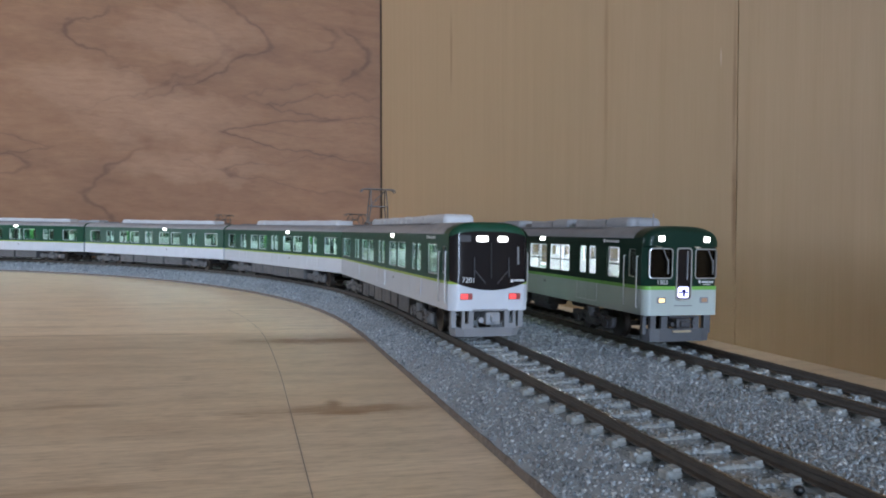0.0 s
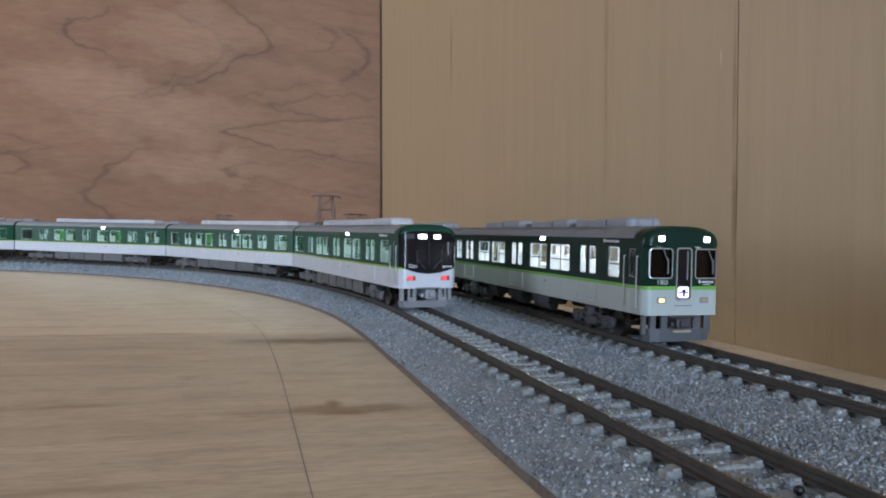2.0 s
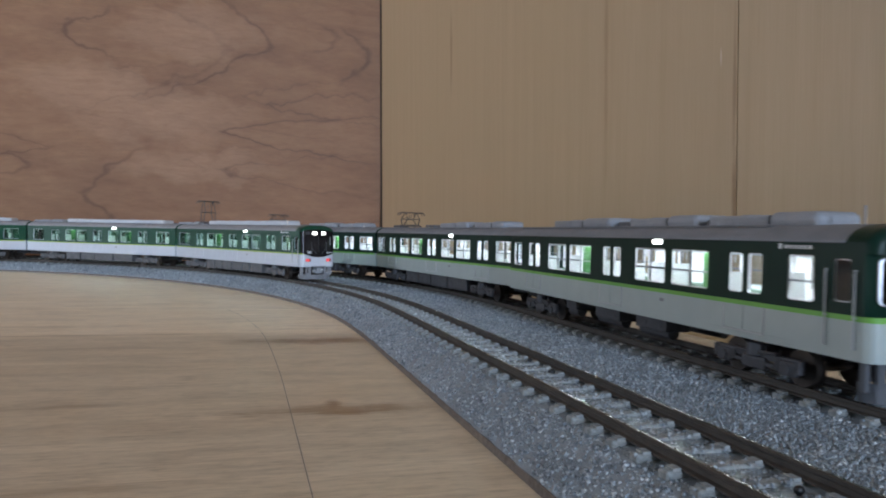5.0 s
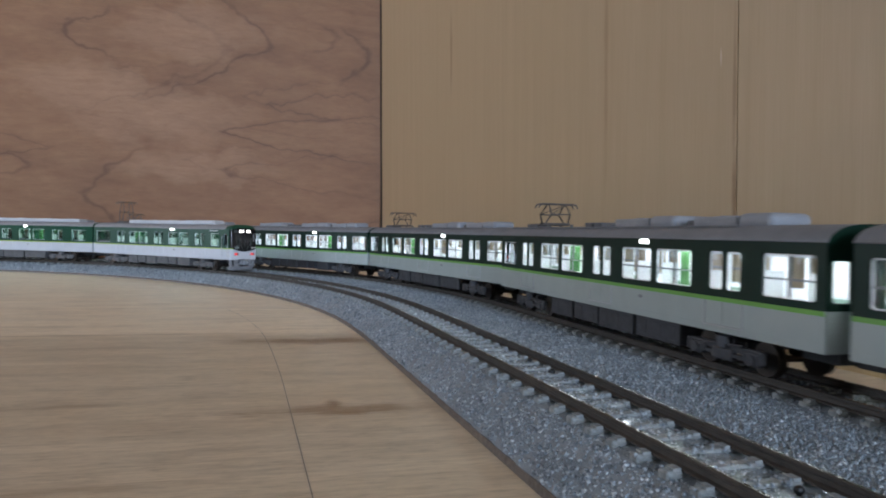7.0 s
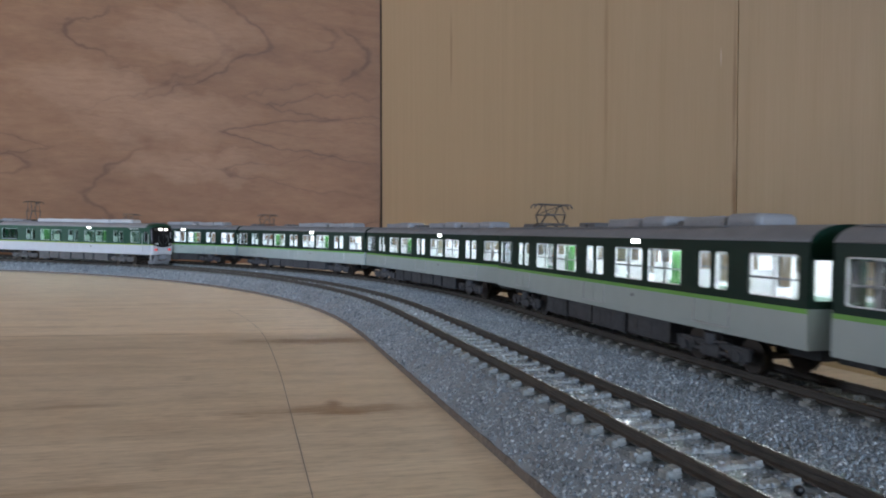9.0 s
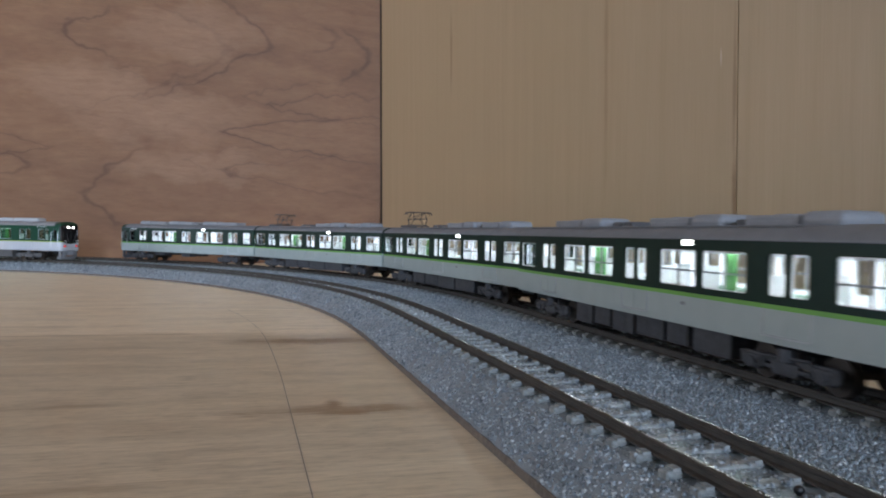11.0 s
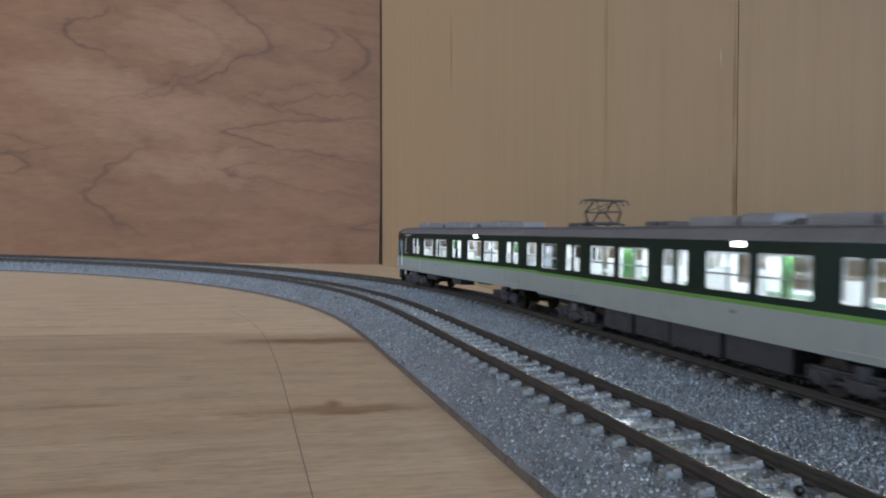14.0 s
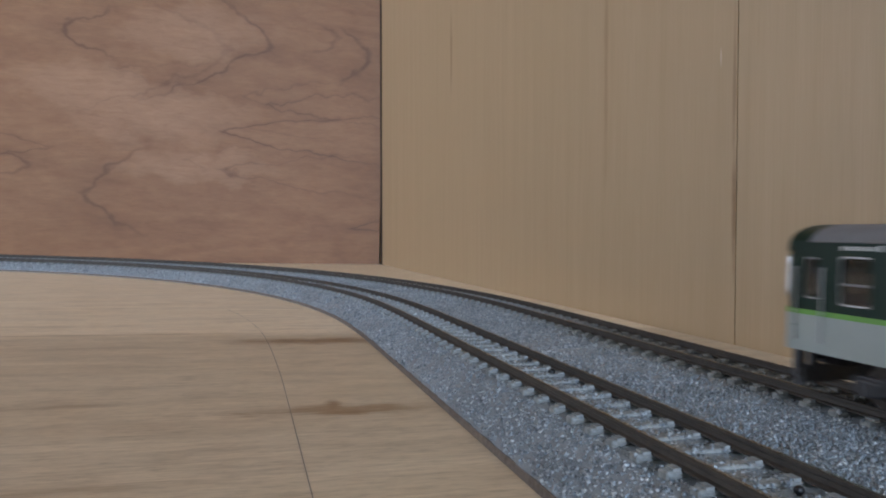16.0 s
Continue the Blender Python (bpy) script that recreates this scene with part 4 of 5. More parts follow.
def car_end(car, x, paints, glass):
    """Flat gangway end: two coloured sheets, a dark door opening and a bellows frame."""
    green, lime, white = paints
    s = 1 if x > 0 else -1
    x0, x1 = min(x, x - s * 0.9), max(x, x - s * 0.9)
    for y0, y1 in ((-WY + 0.1, -6.5), (6.5, WY - 0.1)):
        part("end_panel", box(bmesh.new(), x0, x1, y0, y1, FLOOR, STRIPE), white, car)
        upper = plate(bmesh.new(), lambda u, v, d: (x - s * d, u, v), y0, y1, STRIPE, EAVE - 0.9, [(y0 + 1.9, y1 - 1.9, 25.0, 36.6, 0.9)], 0.9)
        part("end_window_panel", upper, green, car)
        part("window_pane", box(bmesh.new(), x - s * 0.45 - 0.12, x - s * 0.45 + 0.12, y0 + 1.8, y1 - 1.8, 24.9, 36.7), glass, car)
    part("end_header", box(bmesh.new(), x0, x1, -6.5, 6.5, 38, EAVE - 0.9), green, car)
    bm = bmesh.new()
    for i in range(3):
        e = 0.5 * (i % 2)
        for y0, y1, z0, z1 in ((-7.6 - e, -6.2, 12, 39 + e), (6.2, 7.6 + e, 12, 39 + e), (-7.6, 7.6, 37.6, 39 + e)):
            box(bm, min(x + s * i * 1.1, x + s * (i * 1.1 + 1.05)), max(x + s * i * 1.1, x + s * (i * 1.1 + 1.05)), y0, y1, z0, z1)
    part("bellows", bm, M_BELLOWS, car, "black gangway bellows")
    bm = box(bmesh.new(), min(x - s * 4, x + s * 3.9), max(x - s * 4, x + s * 3.9), -2.2, 2.2, 7.0, 10.0, 0.5)
    part("coupler", bm, M_UNDER, car)


def car_interior(car, led, cab, lay, deep):
    f = H2 - (deep if cab else 3.0)
    bm = box(bmesh.new(), -H2 + 3, f, -WY + 1.4, WY - 1.4, 39.6, 40.2)
    part("inner_ceiling", bm, M_INTER, car)
    bm = box(bmesh.new(), -H2 + 6, f - 3, -2.2, 2.2, 37.0, 37.8, 0.15, 1)
    part("light_strip", bm, led, car, "glowing white LED strip")
    bm = box(bmesh.new(), -H2 + 3, f, -WY + 1.4, WY - 1.4, FLOOR + 1.3, FLOOR + 1.8)
    part("inner_floor", bm, M_INTER, car)
    stops = sorted([0 if not cab else deep] + [v for d_ in lay["doors"] for v in d_] + [LEN - 3])
    for a, b in zip(stops[::2], stops[1::2]):
        if b - a < 8:
            continue
        for sgn in (-1, 1):
            bm = box(bmesh.new(), H2 - b + 1.5, H2 - a - 1.5, sgn * 11.4 - 3.2, sgn * 11.4 + 3.2, FLOOR + 1.8, FLOOR + 7.0, 0.7)
            box(bm, H2 - b + 1.5, H2 - a - 1.5, sgn * 14.2 - 0.8, sgn * 14.2 + 0.8, FLOOR + 5, 23.6, 0.5)
            part("bench_seat", bm, M_BENCH, car, "pale green bench seat")
    for d0, d1 in lay["doors"]:
        for u in (d0 - 0.8, d1 + 0.8):
            for sgn in (-1, 1):
                bm = box(bmesh.new(), H2 - u - 0.3, H2 - u + 0.3, sgn * 10.8 - 4.0, sgn * 10.8 + 4.0, FLOOR + 1.8, 31.0, 0.2, 1)
                rod(bm, (H2 - u, sgn * 6.9, FLOOR + 1.8), (H2 - u, sgn * 6.9, 39.2), 0.3)
                part("partition", bm, M_PARTN, car)
    bm = bmesh.new()
    for sgn in (-1, 1):
        rod(bm, (-H2 + 5, sgn * 8.5, 36.6), (f - 3, sgn * 8.5, 36.6), 0.28)
        n = 16
        for i in range(n):
            x = -H2 + 8 + i * (f + H2 - 14) / n
            rod(bm, (x, sgn * 8.5, 36.6), (x, sgn * 8.5, 33.6), 0.2, 4)
    part("strap_rail", bm, M_SILVER, car)
    for u, ln in ((172.0, 9.0), (83.0, 4.5)):
        part("inner_panel", box(bmesh.new(), H2 - u - ln, H2 - u, 1.0, 2.2, FLOOR + 1.8, 36.2, 0.3, 1), M_SEAT, car, "green inner panel")
    if cab:
        part("cab_bulkhead", box(bmesh.new(), f - 0.8, f, -WY + 1.2, WY - 1.2, FLOOR + 1, 40), M_DARKIN, car)
        bm = box(bmesh.new(), H2 - 9, H2 - 5, -12, 12, FLOOR + 1, 23.5, 0.6)
        part("cab_desk", bm, M_DARKIN, car)
        part("cab_lining", box(bmesh.new(), f, H2 - 5, -WY + 1.2, WY - 1.2, FLOOR + 1, FLOOR + 1.6), M_DARKIN, car)


def front_place(r, rake):
    def place(u, v, d):
        e = max(0.0, abs(u) - (WY - r))
        back = r - math.sqrt(max(0.0, r * r - e * e))
        back += rake * max(0.0, v - 23.0)
        top = roof_z(min(abs(u), WY * 0.985))
        t = max(0.0, top - v)
        if t < 3.0:
            back += 3.0 - math.sqrt(max(0.0, 9.0 - (3.0 - t) ** 2))
        return (H2 - back - d, u * (1 - max(d, 0) * 0.02), v)
    return place


def crown_sheet(bm, place, v0, d=0.0):
    us = [-WY, -WY + 0.3, -WY + 0.9, -WY + 1.7, -WY + 2.6, -WY + 4] + [i * 1.25 for i in range(-10, 11)] + [WY - 4, WY - 2.6, WY - 1.7, WY - 0.9, WY - 0.3, WY]
    us = sorted(set(us))
    rows = []
    for u in us:
        top = roof_z(min(abs(u), WY * 0.985))
        rows.append([place(u, v0 + (top - v0) * k, d) for k in (0, 0.25, 0.45, 0.6, 0.72, 0.82, 0.9, 0.96, 0.99, 1.0)])
    sweep(bm, rows)
    return bm


CUTS = sorted([s * (WY - e) for s in (-1, 1) for e in (0.25, 0.6, 1.1, 1.7, 2.4, 3.2, 4.4)])


def old_front(car):
    """Flat green front with three silver-framed windows, a middle door, round-edged crown and a dark skirt."""
    pl = front_place(3.0, 0.0)
    wins = [(-14.9, -5.4, 26.1, 37.0, 1.1), (5.4, 14.9, 26.1, 37.0, 1.1)]
    door_hole = (-3.0, 3.0, 23.6, 37.2, 1.0)
    bm = plate(bmesh.new(), pl, -WY, WY, STRIPE, 38.2, wins + [door_hole], 0.8, CUTS)
    crown_sheet(bm, pl, 38.2)
    smooth(part("front_panel", bm, M_GREEN, car, "deep green cab front"))
    bm = plate(bmesh.new(), pl, -WY, WY, STRIPE - 1.35, STRIPE, [], 0.8, CUTS)
    part("front_stripe", bm, M_LIME, car, "light green stripe")
    bm = plate(bmesh.new(), pl, -WY, WY, FLOOR, STRIPE - 1.35, [], 0.8, CUTS)
    smooth(part("front_lower", bm, M_WHITE, car, "pale grey-green lower front"))
    for h in wins:
        g = part("cab_window", rounded_sheet(bmesh.new(), lambda u, v, d: (H2 - 0.5 - d, u, v), h[0], h[1], h[2], h[3], 1.0, 0.25), M_CABGLASS, car, "dark cab window")
        part("window_frame", rim(bmesh.new(), pl, *h[:4], 1.0, 0.42, 0.3), M_SILVER, g, "silver window frame")
        bm = bmesh.new()
        rod(bm, (H2 + 0.45, h[0] + 5.0, 37.6), (H2 + 0.5, h[0] + 7.6, 32.2), 0.22)
        rod(bm, (H2 + 0.5, h[0] + 7.6, 33.2), (H2 + 0.5, h[0] + 7.6, 27.6), 0.25)
        part("wiper", bm, M_SKIRT2, g)
    bm = rounded_sheet(bmesh.new(), lambda u, v, d: (H2 + 0.15 - d, u, v), -3.1, 3.1, 17.9, 37.3, 0.9, 0.5)
    dr = part("front_door", bm, M_BLACK, car, "dark glazed end door")
    part("door_frame", rim(bmesh.new(), lambda u, v, d: (H2 + 0.1 - d, u, v), -3.0, 3.0, 17.9, 37.2, 0.9, 0.5, 0.4), M_SILVER, dr, "silver door frame")
    part("door_pole", rod(bmesh.new(), (H2 + 0.45, 1.4, 25.4), (H2 + 0.45, 1.4, 36.4), 0.35), M_SKIRT2, dr)
    bm = rounded_sheet(bmesh.new(), lambda u, v, d: (H2 + 0.6 - d, u, v), -2.6, 2.2, 18.4, 22.7, 0.9, 0.4)
    sg = part("lit_sign", bm, M_SIGN, car, "lit violet-white route sign")
    bm = bmesh.new()
    for y0, y1, z0, z1 in ((-0.9, 0.7, 20.3, 21.7), (-2.2, -0.9, 20.2, 20.8), (0.7, 1.9, 20.2, 20.8), (-0.5, 0.4, 18.9, 20.3)):
        box(bm, H2 + 0.6, H2 + 0.72, y0, y1, z0, z1)
    part("sign_print", bm, M_NAVY, sg)
    for y in (-10.2, 10.2):
        bm = rounded_sheet(bmesh.new(), lambda u, v, d: (H2 + 0.3 - d, u, v), y - 1.35, y + 1.35, 39.9, 42.0, 0.5, 2.6)
        part("headlight", bm, M_LAMPW, car, "bright white headlight")
    for y, mt in ((-9.6, M_AMBER), (9.6, M_AMBER)):
        bm = rounded_sheet(bmesh.new(), lambda u, v, d: (H2 + 0.25 - d, u, v), y - 1.9, y + 1.9, 16.3, 18.6, 0.4, 0.6)
        hs = part("marker_lamp", bm, M_SKIRT2, car, "grey marker lamp housing")
        bm = rounded_sheet(bmesh.new(), lambda u, v, d: (H2 + 0.4 - d, u, v), y - 1.2, y + 1.2, 16.7, 18.2, 0.3, 0.4)
        part("lens", bm, mt if y < 0 else paint("dull_amber_lens", (0.45, 0.26, 0.16), 0.3), hs, "amber lens")
    face_print("car_number", "1503", car, H2 + 0.06, -9.4, 24.3, 2.5)
    bm = bmesh.new()
    for k in range(5):
        box(bm, H2, H2 + 0.08, 8.4 + k * 1.1, 9.2 + k * 1.1, 24.1, 24.9)
    box(bm, H2, H2 + 0.08, 7.0, 7.8, 24.0, 25.2)
    box(bm, H2, H2 + 0.08, 9.0, 12.5, 23.4, 23.7)
    part("front_lettering", bm, M_MARK, car, "small white lettering bars")
    part("door_step", box(bmesh.new(), H2 - 0.2, H2 + 0.5, -3.8, 3.8, 15.2, 15.5), M_SKIRT2, car)
    part("whistle", rod(bmesh.new(), (H2 - 15, -4, roof_z(4) - 0.5), (H2 - 15, -4, roof_z(4) + 5), 0.3), M_SKIRT2, car)
    # skirt and coupler
    bm = bmesh.new()
    prof = []
    for y in (-15.2, -14.0, -10, 0, 10, 14.0, 15.2):
        bk = 4.6 if abs(y) > 15 else (1.6 if abs(y) > 13 else 0.6)
        prof.append((H2 - bk, y))
    sweep(bm, [[(x - 0.1, y * 0.93, 1.4) for x, y in prof], [(x, y * 0.97, 6.4) for x, y in prof], [(x - 1.6, y * 0.97, 6.4) for x, y in prof], [(x - 1.7, y * 0.93, 1.4) for x, y in prof]], False)
    skirt = part("skirt", bm, M_SKIRT, car, "dark grey front skirt")
    for s in (-1, 1):
        part("skirt_post", box(bmesh.new(), H2 - 3.2, H2 - 1.2, s * 12.0 - 1.2, s * 12.0 + 1.2, 5.0, FLOOR, 0.3), M_SKIRT, skirt)
        part("skirt_post", box(bmesh.new(), H2 - 5.0, H2 - 3.0, s * 14.6 - 0.8, s * 14.6 + 0.8, 4.0, FLOOR, 0.3), M_SKIRT, skirt)
        part("skirt_post", box(bmesh.new(), H2 - 2.6, H2 - 1.0, s * 7.2 - 1.4, s * 7.2 + 1.4, 5.0, 11.2, 0.3), M_SKIRT, skirt)
    bm = box(bmesh.new(), H2 - 8, H2 + 1.2, -3.2, 3.2, 6.6, 10.4, 0.6)
    box(bm, H2 - 0.5, H2 + 2.2, -2.0, 2.4, 7.2, 9.6, 0.5)
    cyl(bm, (H2 - 1.0, -4.6, 8.2), (1, 0, 0), 0.8, 3.2, 10)
    cyl(bm, (H2 - 1.0, 4.8, 8.6), (1, 0, 0), 0.7, 3.0, 10)
    rod(bm, (H2 - 0.2, -6, 11.0), (H2 - 0.2, 6, 11.0), 0.5)
    part("coupler", bm, M_BOGIE, car, "grey coupler with hoses")
    part("coupler_plate", box(bmesh.new(), H2 - 2, H2 + 0.2, -4.0, 4.2, 4.9, 5.8, 0.2, 1), paint("buff_plate", (0.42, 0.34, 0.24), 0.6), car, "buff coupler plate")


def new_front(car):
    """Raked front with one black glazed mask, curved at its lower edge, over a white apron."""
    pl = front_place(4.2, 0.055)
    bm = plate(bmesh.new(), pl, -WY, WY, STRIPE, 38.2, [], 0.8, CUTS + [0.0])
    crown_sheet(bm, pl, 38.2)
    smooth(part("front_panel", bm, M_GREEN2, car, "green cab front and crown"))
    part("front_stripe", plate(bmesh.new(), pl, -WY, WY, STRIPE - 1.0, STRIPE, [], 0.8, CUTS), M_LIME2, car, "yellow-green stripe")
    smooth(part("front_lower", plate(bmesh.new(), pl, -WY, WY, FLOOR, STRIPE - 1.0, [], 0.8, CUTS + [-8, 0, 8]), M_WHITE2, car, "white lower front"))
    us = [-16.45, -16.2, -15.8, -15.1, -14.7, -14, -13, -11, -8.5, -6, -3, -0.12, 0.12, 3, 6, 8.5, 11, 13, 14, 14.7, 15.1, 15.8, 16.2, 16.45]
    rows = []
    for u in us:
        lo_ = 19.5 + 3.1 * (u / 15.1) ** 2
        hi_ = 42.3 - 1.6 * (u / 15.1) ** 4
        rows.append([pl(u, lo_, -0.05)] + [pl(u, lo_ + (hi_ - lo_) * k, -0.35) for k in (0.01, 0.2, 0.4, 0.6, 0.8, 0.9, 0.99)] + [pl(u, hi_, -0.05)])
    mask = smooth(part("windscreen", sweep_bm(rows), M_BLACK, car, "black glossy windscreen mask"))
    bm = bmesh.new()
    rod(bm, pl(0.0, 24.0, -0.45), pl(0.0, 38.0, -0.45), 0.28)
    part("centre_bar", bm, M_BELLOWS, mask)
    for s in (-1, 1):
        bm = bmesh.new()
        rod(bm, pl(s * 2.5, 22.2, -0.7), pl(s * 7.2, 27.5, -0.9), 0.22)
        rod(bm, pl(s * 7.2, 24.4, -0.9), pl(s * 7.2, 32.4, -0.9), 0.25)
        part("wiper", bm, M_UNDER, mask)
    # thin pale rod like a wiper arm, upright on the mask
    part("pale_bar", rod(bmesh.new(), pl(11.4, 29.6, -0.5), pl(11.4, 36.6, -0.5), 0.45), M_SKIRT2, mask, "pale upright bar")
    for a, b in ((-6.2, -1.2), (2.8, 7.0)):
        bm = rounded_sheet(bmesh.new(), lambda u, v, d: pl(u, v, -0.45 + d), a, b, 38.3, 40.6, 0.8, 0.3)
        part("lit_sign", bm, M_LAMPW, mask, "lit white destination sign")
    part("dark_sign", rounded_sheet(bmesh.new(), lambda u, v, d: pl(u, v, -0.42 + d), -13.0, -8.4, 38.2, 40.7, 0.4, 0.3), M_UNDER, mask)
    for s in (-1, 1):
        bm = rounded_sheet(bmesh.new(), lambda u, v, d: pl(u, v, -0.2 + d), s * 10.1 - 2.5, s * 10.1 + 2.5, 15.9, 18.4, 0.4, 0.4)
        hs = part("tail_lamp", bm, paint("red_lamp_housing", (0.35, 0.06, 0.05), 0.4), car, "red tail lamp")
        bm = rounded_sheet(bmesh.new(), lambda u, v, d: pl(u, v, -0.35 + d), s * 10.1 - 2.2, s * 10.1 + 0.6, 16.2, 18.1, 0.3, 0.4)
        part("lens", bm, M_REDL, hs, "lit red lens")
    face_print("car_number", "7201", car, pl(9.4, 23.6, -0.45)[0] + 0.1, -9.4, 23.4, 2.8)
    bm = bmesh.new()
    for k in range(5):
        u = 9.6 + k * 0.9
        p = pl(u, 23.2, -0.45)
        box(bm, p[0], p[0] + 0.1, u, u + 0.6, 23.0, 23.8)
    p = pl(8.6, 23, -0.45)
    box(bm, p[0], p[0] + 0.1, 8.2, 9.2, 22.6, 23.8)
    part("front_lettering", bm, M_MARK, car, "small white lettering bars")
    part("apron_edge", box(bmesh.new(), H2 - 1.2, H2 + 0.25, -7.5, 7.5, FLOOR - 0.2, FLOOR + 0.6, 0.2, 1), M_SKIRT2, car)
    bm = bmesh.new()
    prof = [(H2 - 5.5, -15.3), (H2 - 2.2, -14.2), (H2 - 0.8, -11), (H2 - 0.4, 0), (H2 - 0.8, 11), (H2 - 2.2, 14.2), (H2 - 5.5, 15.3)]
    sweep(bm, [[(x - 1.0, y * 0.9, 1.3) for x, y in prof], [(x, y * 0.97, 5.0) for x, y in prof], [(x - 1.2, y * 0.97, 5.0) for x, y in prof], [(x - 2.0, y * 0.9, 1.3) for x, y in prof]])
    skirt = part("skirt", bm, M_SKIRT2, car, "light grey front skirt")
    for s in (-1, 1):
        for y0, y1 in ((13.0, 15.2), (10.0, 11.3), (6.4, 8.6)):
            bm = box(bmesh.new(), H2 - (4.5 if y0 > 12 else 2.6), H2 - (2.4 if y0 > 12 else 0.9), min(s * y0, s * y1), max(s * y0, s * y1), 4.6, FLOOR, 0.25)
            part("skirt_post", bm, M_SKIRT2, skirt)
        part("skirt_step", box(bmesh.new(), H2 - 3.0, H2 - 0.7, min(s * 6.5, s * 11.5), max(s * 6.5, s * 11.5), 4.4, 6.6, 0.25), M_SKIRT2, skirt)
    bm = box(bmesh.new(), H2 - 7, H2 + 0.8, -2.0, 4.2, 6.0, 11.0, 0.8)
    box(bm, H2 - 0.5, H2 + 2.0, -0.2, 3.6, 7.0, 10.2, 0.7)
    cyl(bm, (H2 - 0.5, -4.0, 8.0), (1, 0, 0), 1.1, 2.6, 10)
    part("coupler", bm, M_UNIT, car, "light grey coupler")


def sweep_bm(rows):
    bm = bmesh.new()
    sweep(bm, rows)
    return bm


def roof_units(car, old, cab, style):
    if old:
        if cab:
            spans = [(26, 46, 0), (46.5, 74, 1), (75.5, 79, 2), (80, 99, 0), (99.5, 125, 1), (129, 138, 2), (140, 166, 0), (167, 197, 1)]
        else:
            spans = [(30, 46, 0), (46.5, 69, 1), (70, 76, 2), (79, 97, 0), (97.5, 123, 1), (139, 146, 2), (148, 155, 2)]
            spans += [(160, 180, 0), (180.5, 208, 1)] if style == "many" else [(212, 224, 2)]
        for a, b, kind in spans:
            wd, hi_ = ((8.0, 4.3), (7.4, 3.5), (5.0, 2.4))[kind]
            bm = box(bmesh.new(), H2 - b, H2 - a, -wd, wd, CROWN - 1.6, CROWN + hi_ - 0.5, 2.4 if kind == 0 else 0.8, 4)
            if kind == 1:
                for i in range(4):
                    c = H2 - b + 3 + i * (b - a - 6) / 3
                    box(bm, c - 1.8, c + 1.8, -wd - 0.2, wd + 0.2, CROWN - 0.2, CROWN + 1.2, 0.2, 1)
                cyl(bm, (H2 - (a + b) / 2, 0, CROWN + hi_ - 0.4), (0, 0, 1), 4.2, 0.5, 18)
            part("air_conditioner", bm, (M_UNIT, M_ROOF2, M_UNDER2)[kind], car, ("light grey rounded roof unit", "grey vented roof unit", "dark grey roof box")[kind])
    else:
        a, b = (70.5, 182) if cab else (26, 160)
        bm = box(bmesh.new(), H2 - b, H2 - a, -6.6, 6.6, CROWN - 1.6, CROWN + 3.4, 1.0, 2)
        n = 12
        for i in range(n):
            c = H2 - b + 4 + i * (b - a - 8) / (n - 1)
            box(bm, c - 2.6, c + 2.6, -7.0, 7.0, CROWN - 0.5, CROWN + 2.6, 0.4, 1)
            if i % 3 == 1:
                cyl(bm, (c, 0, CROWN + 3.5), (0, 0, 1), 4.2, 0.5, 16)
        part("air_conditioner", bm, M_UNIT2, car, "long ribbed pale roof unit")
        a, b = (37, 70) if cab else (160.5, 178)
        bm = box(bmesh.new(), H2 - b, H2 - a, -7.2, 7.2, CROWN - 1.8, CROWN + 3.9, 2.3, 4)
        part("front_unit", bm, M_UNIT2, car, "white rounded roof unit")
    bm = bmesh.new()
    for y in (-11.5, 11.5):
        rod(bm, (-H2 + 4, y, roof_z(y) + 0.5), (H2 - 40, y, roof_z(y) + 0.5), 0.35)
    part("roof_conduit", bm, M_ROOF, car)


M_ROOF2 = paint("mid_grey_unit", (0.27, 0.275, 0.29), 0.55, vary=0.12)


def build_car(old, cab, style, panto=None, label="", deep=14.5):
    key = ("old" if old else "new") + ("_cab" if cab else "_mid")
    lay = LAYOUT[key]
    car = thing("train_car", label, "train car", "cars of the dark green train" if old else "cars of the white and green train")
    paints = (M_GREEN, M_LIME, M_WHITE) if old else (M_GREEN2, M_LIME2, M_WHITE2)
    glass = M_GLASS if old else M_GLASS2
    for sgn in (-1, 1):
        car_side(car, sgn, lay, paints, cab, glass, old)
    car_roof(car, M_ROOF if old else M_UNIT3, paints[0], cab)
    roof_units(car, old, cab, style)
    car_end(car, -H2 + 0.4, paints, glass)
    if cab:
        (old_front if old else new_front)(car)
    else:
        car_end(car, H2 - 0.4, paints, glass)
    car_interior(car, M_LED if old else M_LED2, cab, lay, deep)
    underframe(car, style, (M_BOGIE, M_UNDER) if old else (M_UNDER2, M_UNDER2))
    for x in (76.0, -76.0):
        bogie_mesh(car, x, M_BOGIE if old else M_UNDER2, M_UNDER)
    if panto:
        pantograph(car, *panto)
    return car


M_UNIT3 = paint("warm_grey_roof", (0.27, 0.26, 0.26), 0.65, vary=0.1)


# ---- motion along the tracks: station of the first car's front, in mm, by time ----
OUTER_RUN = [(0, 378.4), (1, 378.4), (2.4, 378.4), (2.8, 378.4), (3.0, 377.4), (3.5, 363.4), (4.0, 343.4), (4.2, 333.4), (4.7, 303.5), (5.2, 261.5), (5.7, 207), (6.3, 134.3), (6.5, 110.8), (7, 53.4), (7.5, -5.4), (8, -65.2), (8.5, -123.4), (9, -181),
             (9.5, -244), (10, -310), (10.6, -395), (11.3, -497.5), (11.5, -528.2), (12, -608.2), (12.5, -691), (13, -777), (13.5, -866), (14, -958.8), (14.5, -1057.4), (15, -1157), (15.5, -1260), (16, -1365.5)]
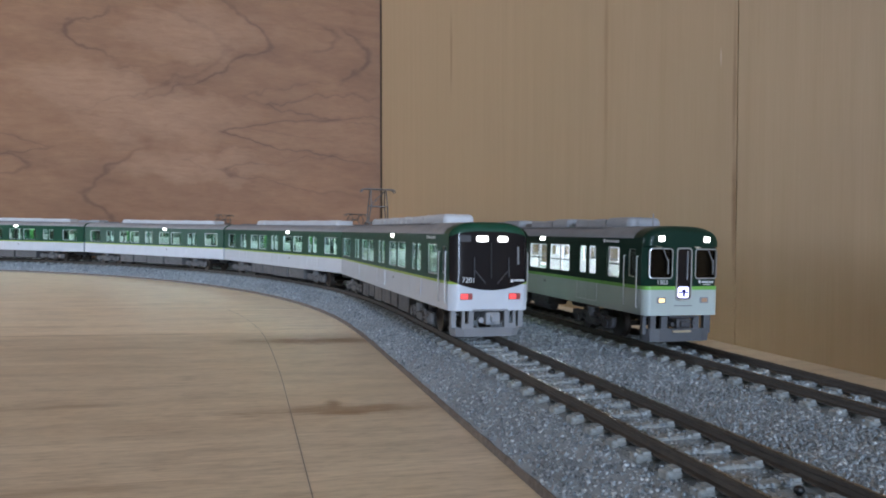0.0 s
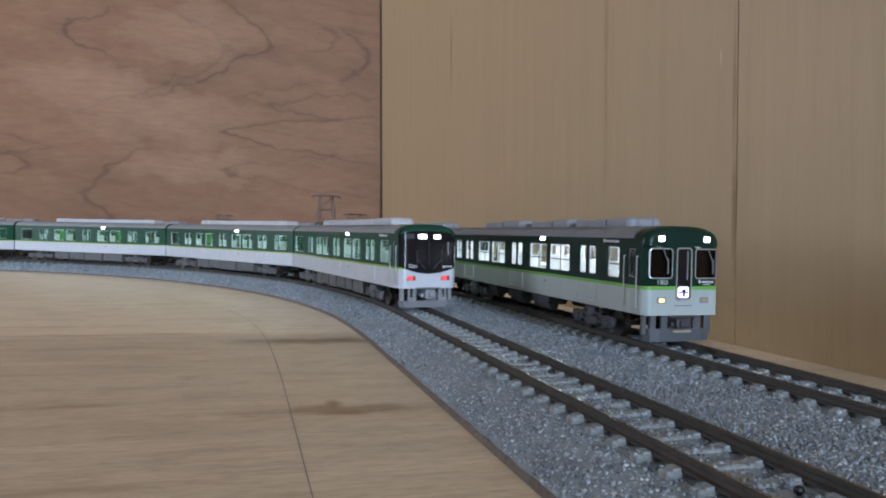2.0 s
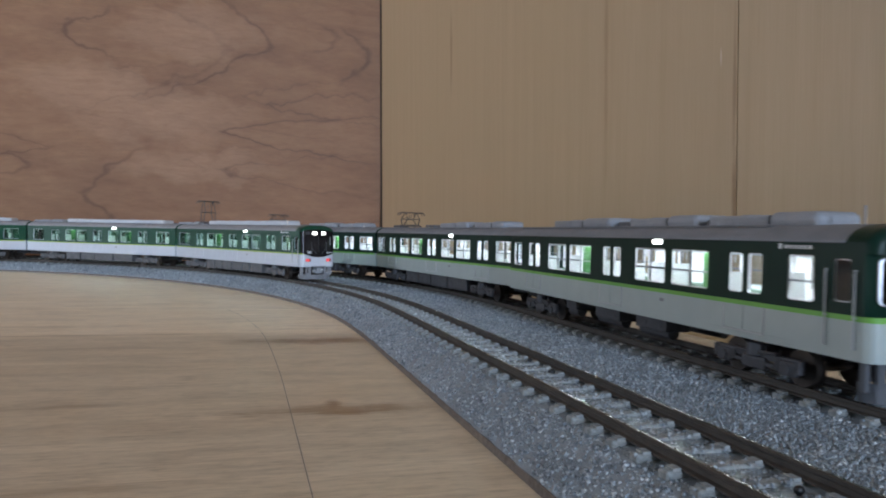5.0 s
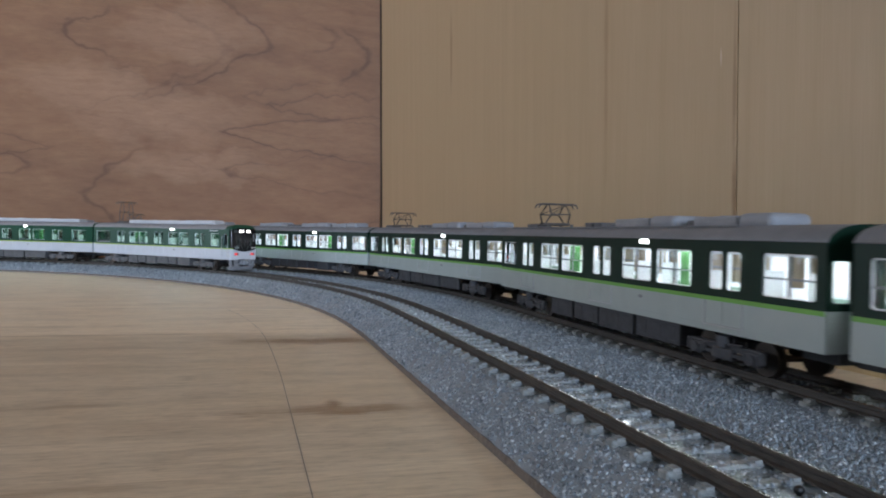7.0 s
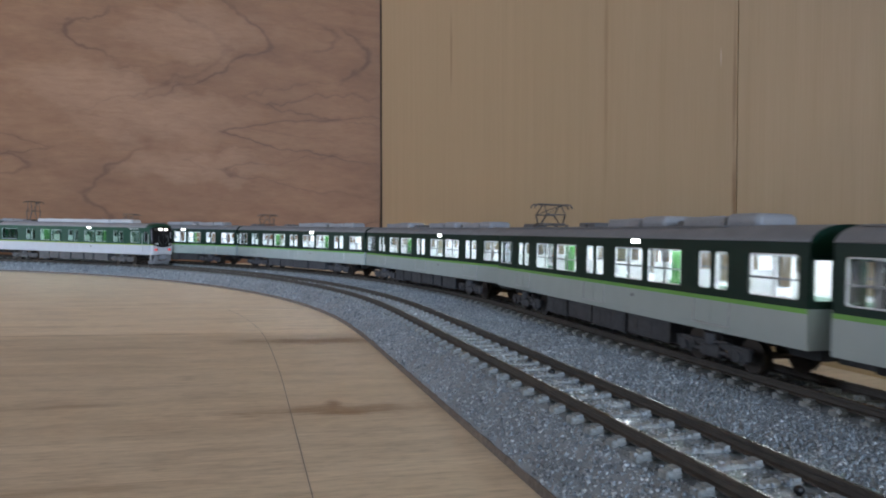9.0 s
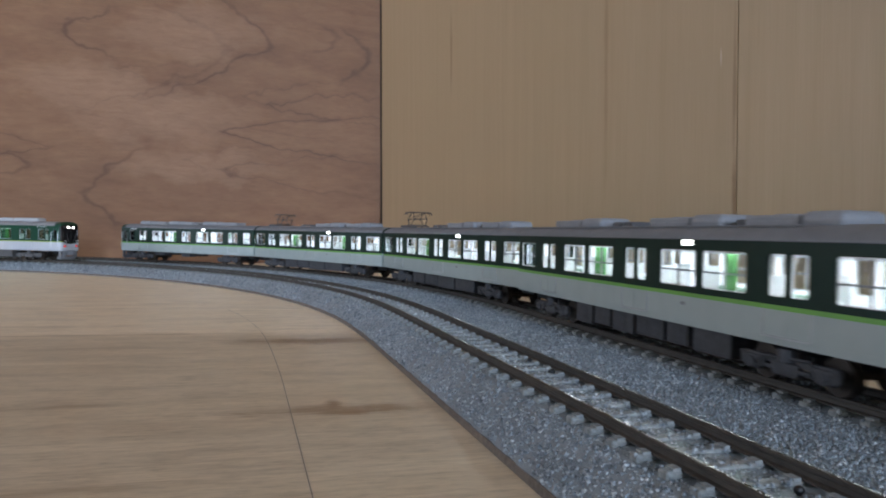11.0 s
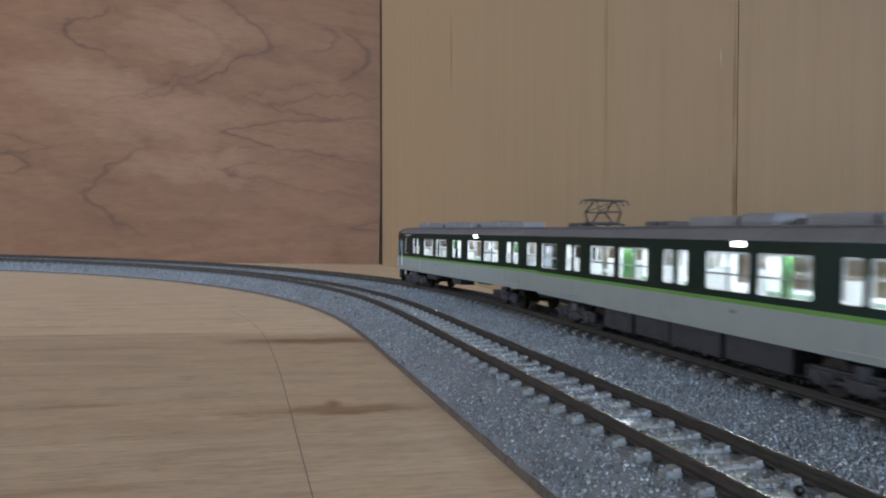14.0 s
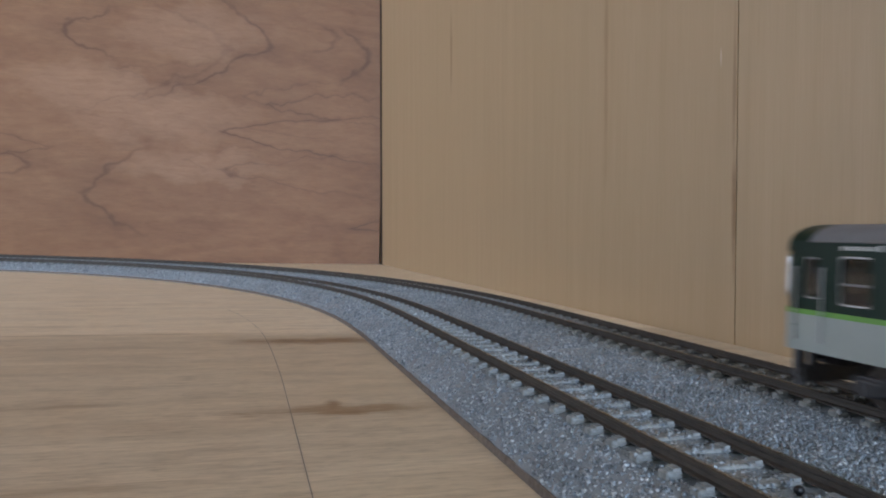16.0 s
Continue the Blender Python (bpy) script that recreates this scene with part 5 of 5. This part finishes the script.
INNER_RUN = [(0, 380.4), (0.5, 397.5), (1, 422), (1.5, 451), (2, 485.4), (2.5, 523), (3, 561.5), (3.5, 598.5), (4, 635.5), (5, 708), (6, 779), (6.5, 813), (7, 847), (7.5, 881.5), (8, 916.8), (8.5, 952.8), (9, 989.5), (10, 1063),
             (11, 1136), (11.5, 1171), (12, 1205), (13, 1275), (14, 1344), (15, 1413), (16, 1482)]
PITCH = 240.2
TIMES = [i * 0.25 for i in range(65)]


def station(run, t):
    ts, ss = [r[0] for r in run], [r[1] for r in run]
    sl = [0.0] + [(ss[i + 1] - ss[i - 1]) / (ts[i + 1] - ts[i - 1]) for i in range(1, len(ts) - 1)] + [(ss[-1] - ss[-2]) / (ts[-1] - ts[-2])]
    if run is INNER_RUN:
        sl[0] = 22.0
    i = max(k for k in range(len(ts) - 1) if ts[k] <= t)
    h = ts[i + 1] - ts[i]
    p = (t - ts[i]) / h
    return ((2 * p**3 - 3 * p**2 + 1) * ss[i] + (p**3 - 2 * p**2 + p) * h * sl[i] + (3 * p**2 - 2 * p**3) * ss[i + 1] + (p**3 - p**2) * h * sl[i + 1])


def car_pose(key, mid, reverse):
    ax, ay, _ = along(key, mid - 76.0)
    bx, by, _ = along(key, mid + 76.0)
    turn = math.atan2(ay - by, ax - bx) + (math.pi if reverse else 0)
    m = Matrix.Translation(((ax + bx) / 2 * MM, (ay + by) / 2 * MM, RAIL * MM)) @ Matrix.Rotation(turn, 4, "Z")
    return m, turn


TRAINS = []


def build_trains():
    lead = build_car(True, True, "sparse", None, "dark green and pale grey model train lead car, windows lit")
    mid_p = build_car(True, False, "boxes", (-81.4, 13.4, 1.5, 7.0), "dark green and grey model train car with raised pantograph")
    mid_q = build_car(True, False, "many", None, "dark green and grey model train car with lit windows")
    tail = build_car(True, True, "tail", None, "dark green and pale grey model train tail car, windows lit", 31.0)
    cars = [(lead, False), (mid_p, False), (copy_thing(mid_p, Matrix()), False), (mid_q, False), (copy_thing(mid_p, Matrix()), False), (copy_thing(mid_p, Matrix()), False), (tail, True)]
    TRAINS.append(("outer", OUTER_RUN, cars))
    head = build_car(False, True, "many", (-80.0, 24.6, 0.0, 4.5), "white and green model train end car with black windscreen")
    m1 = build_car(False, False, "boxes", None, "white and green model train car with a ribbed pale roof unit")
    cars = [(head, False), (m1, False), (copy_thing(m1, Matrix()), False), (copy_thing(m1, Matrix()), False)]
    TRAINS.append(("inner", INNER_RUN, cars))


def wheel_turns(run):
    """Times and angles of a rolling wheel, at most about 75 degrees from row to row."""
    angles = [(k / FPS, (run[0][1] - station(run, min(k / FPS, 16.0))) / 5.3) for k in range(int(16 * FPS) + 1)]
    rows = [angles[0]]
    for last, now in zip(angles, angles[1:]):
        starts = abs(last[1] - rows[0][1]) < 1e-6 < abs(now[1] - last[1])
        if (starts or abs(now[1] - rows[-1][1]) > 1.25) and last[0] > rows[-1][0]:
            rows.append(last)
    rows.append(angles[-1])
    return rows


def motions():
    spins = {key: wheel_turns(run) for key, run, _ in TRAINS}
    for key, run, cars in TRAINS:
        for i, (car, reverse) in enumerate(cars):
            bogies = [c for c in car.children if c.name.startswith("bogie")]
            rows, turns = [], [[] for _ in bogies]
            offs = [b.location.x / MM for b in bogies]
            for t in TIMES:
                mid = station(run, t) + i * PITCH + LEN / 2
                m, turn = car_pose(key, mid, reverse)
                rows.append((t, m))
                for k, off in enumerate(offs):
                    _, _, a = along(key, mid + (off if reverse else -off))
                    rel = (a + (0 if reverse else math.pi) - turn + math.pi) % (2 * math.pi) - math.pi
                    turns[k].append((t, pose(off * MM, 0, 0, 0, 0, math.degrees(rel))))
            walk(car, rows)
            for b, r in zip(bogies, turns):
                walk(b, r)
                for wheel in [c for c in b.children if c.name.startswith("wheel")]:
                    at = wheel.location.copy()
                    walk(wheel, [(t, Matrix.Translation(at) @ Matrix.Rotation(-a if reverse else a, 4, "Y")) for t, a in spins[key]])


build_room()
build_roadbed()
build_marks()
build_trains()
build_tracks()
build_glue()
build_grains()
motions()
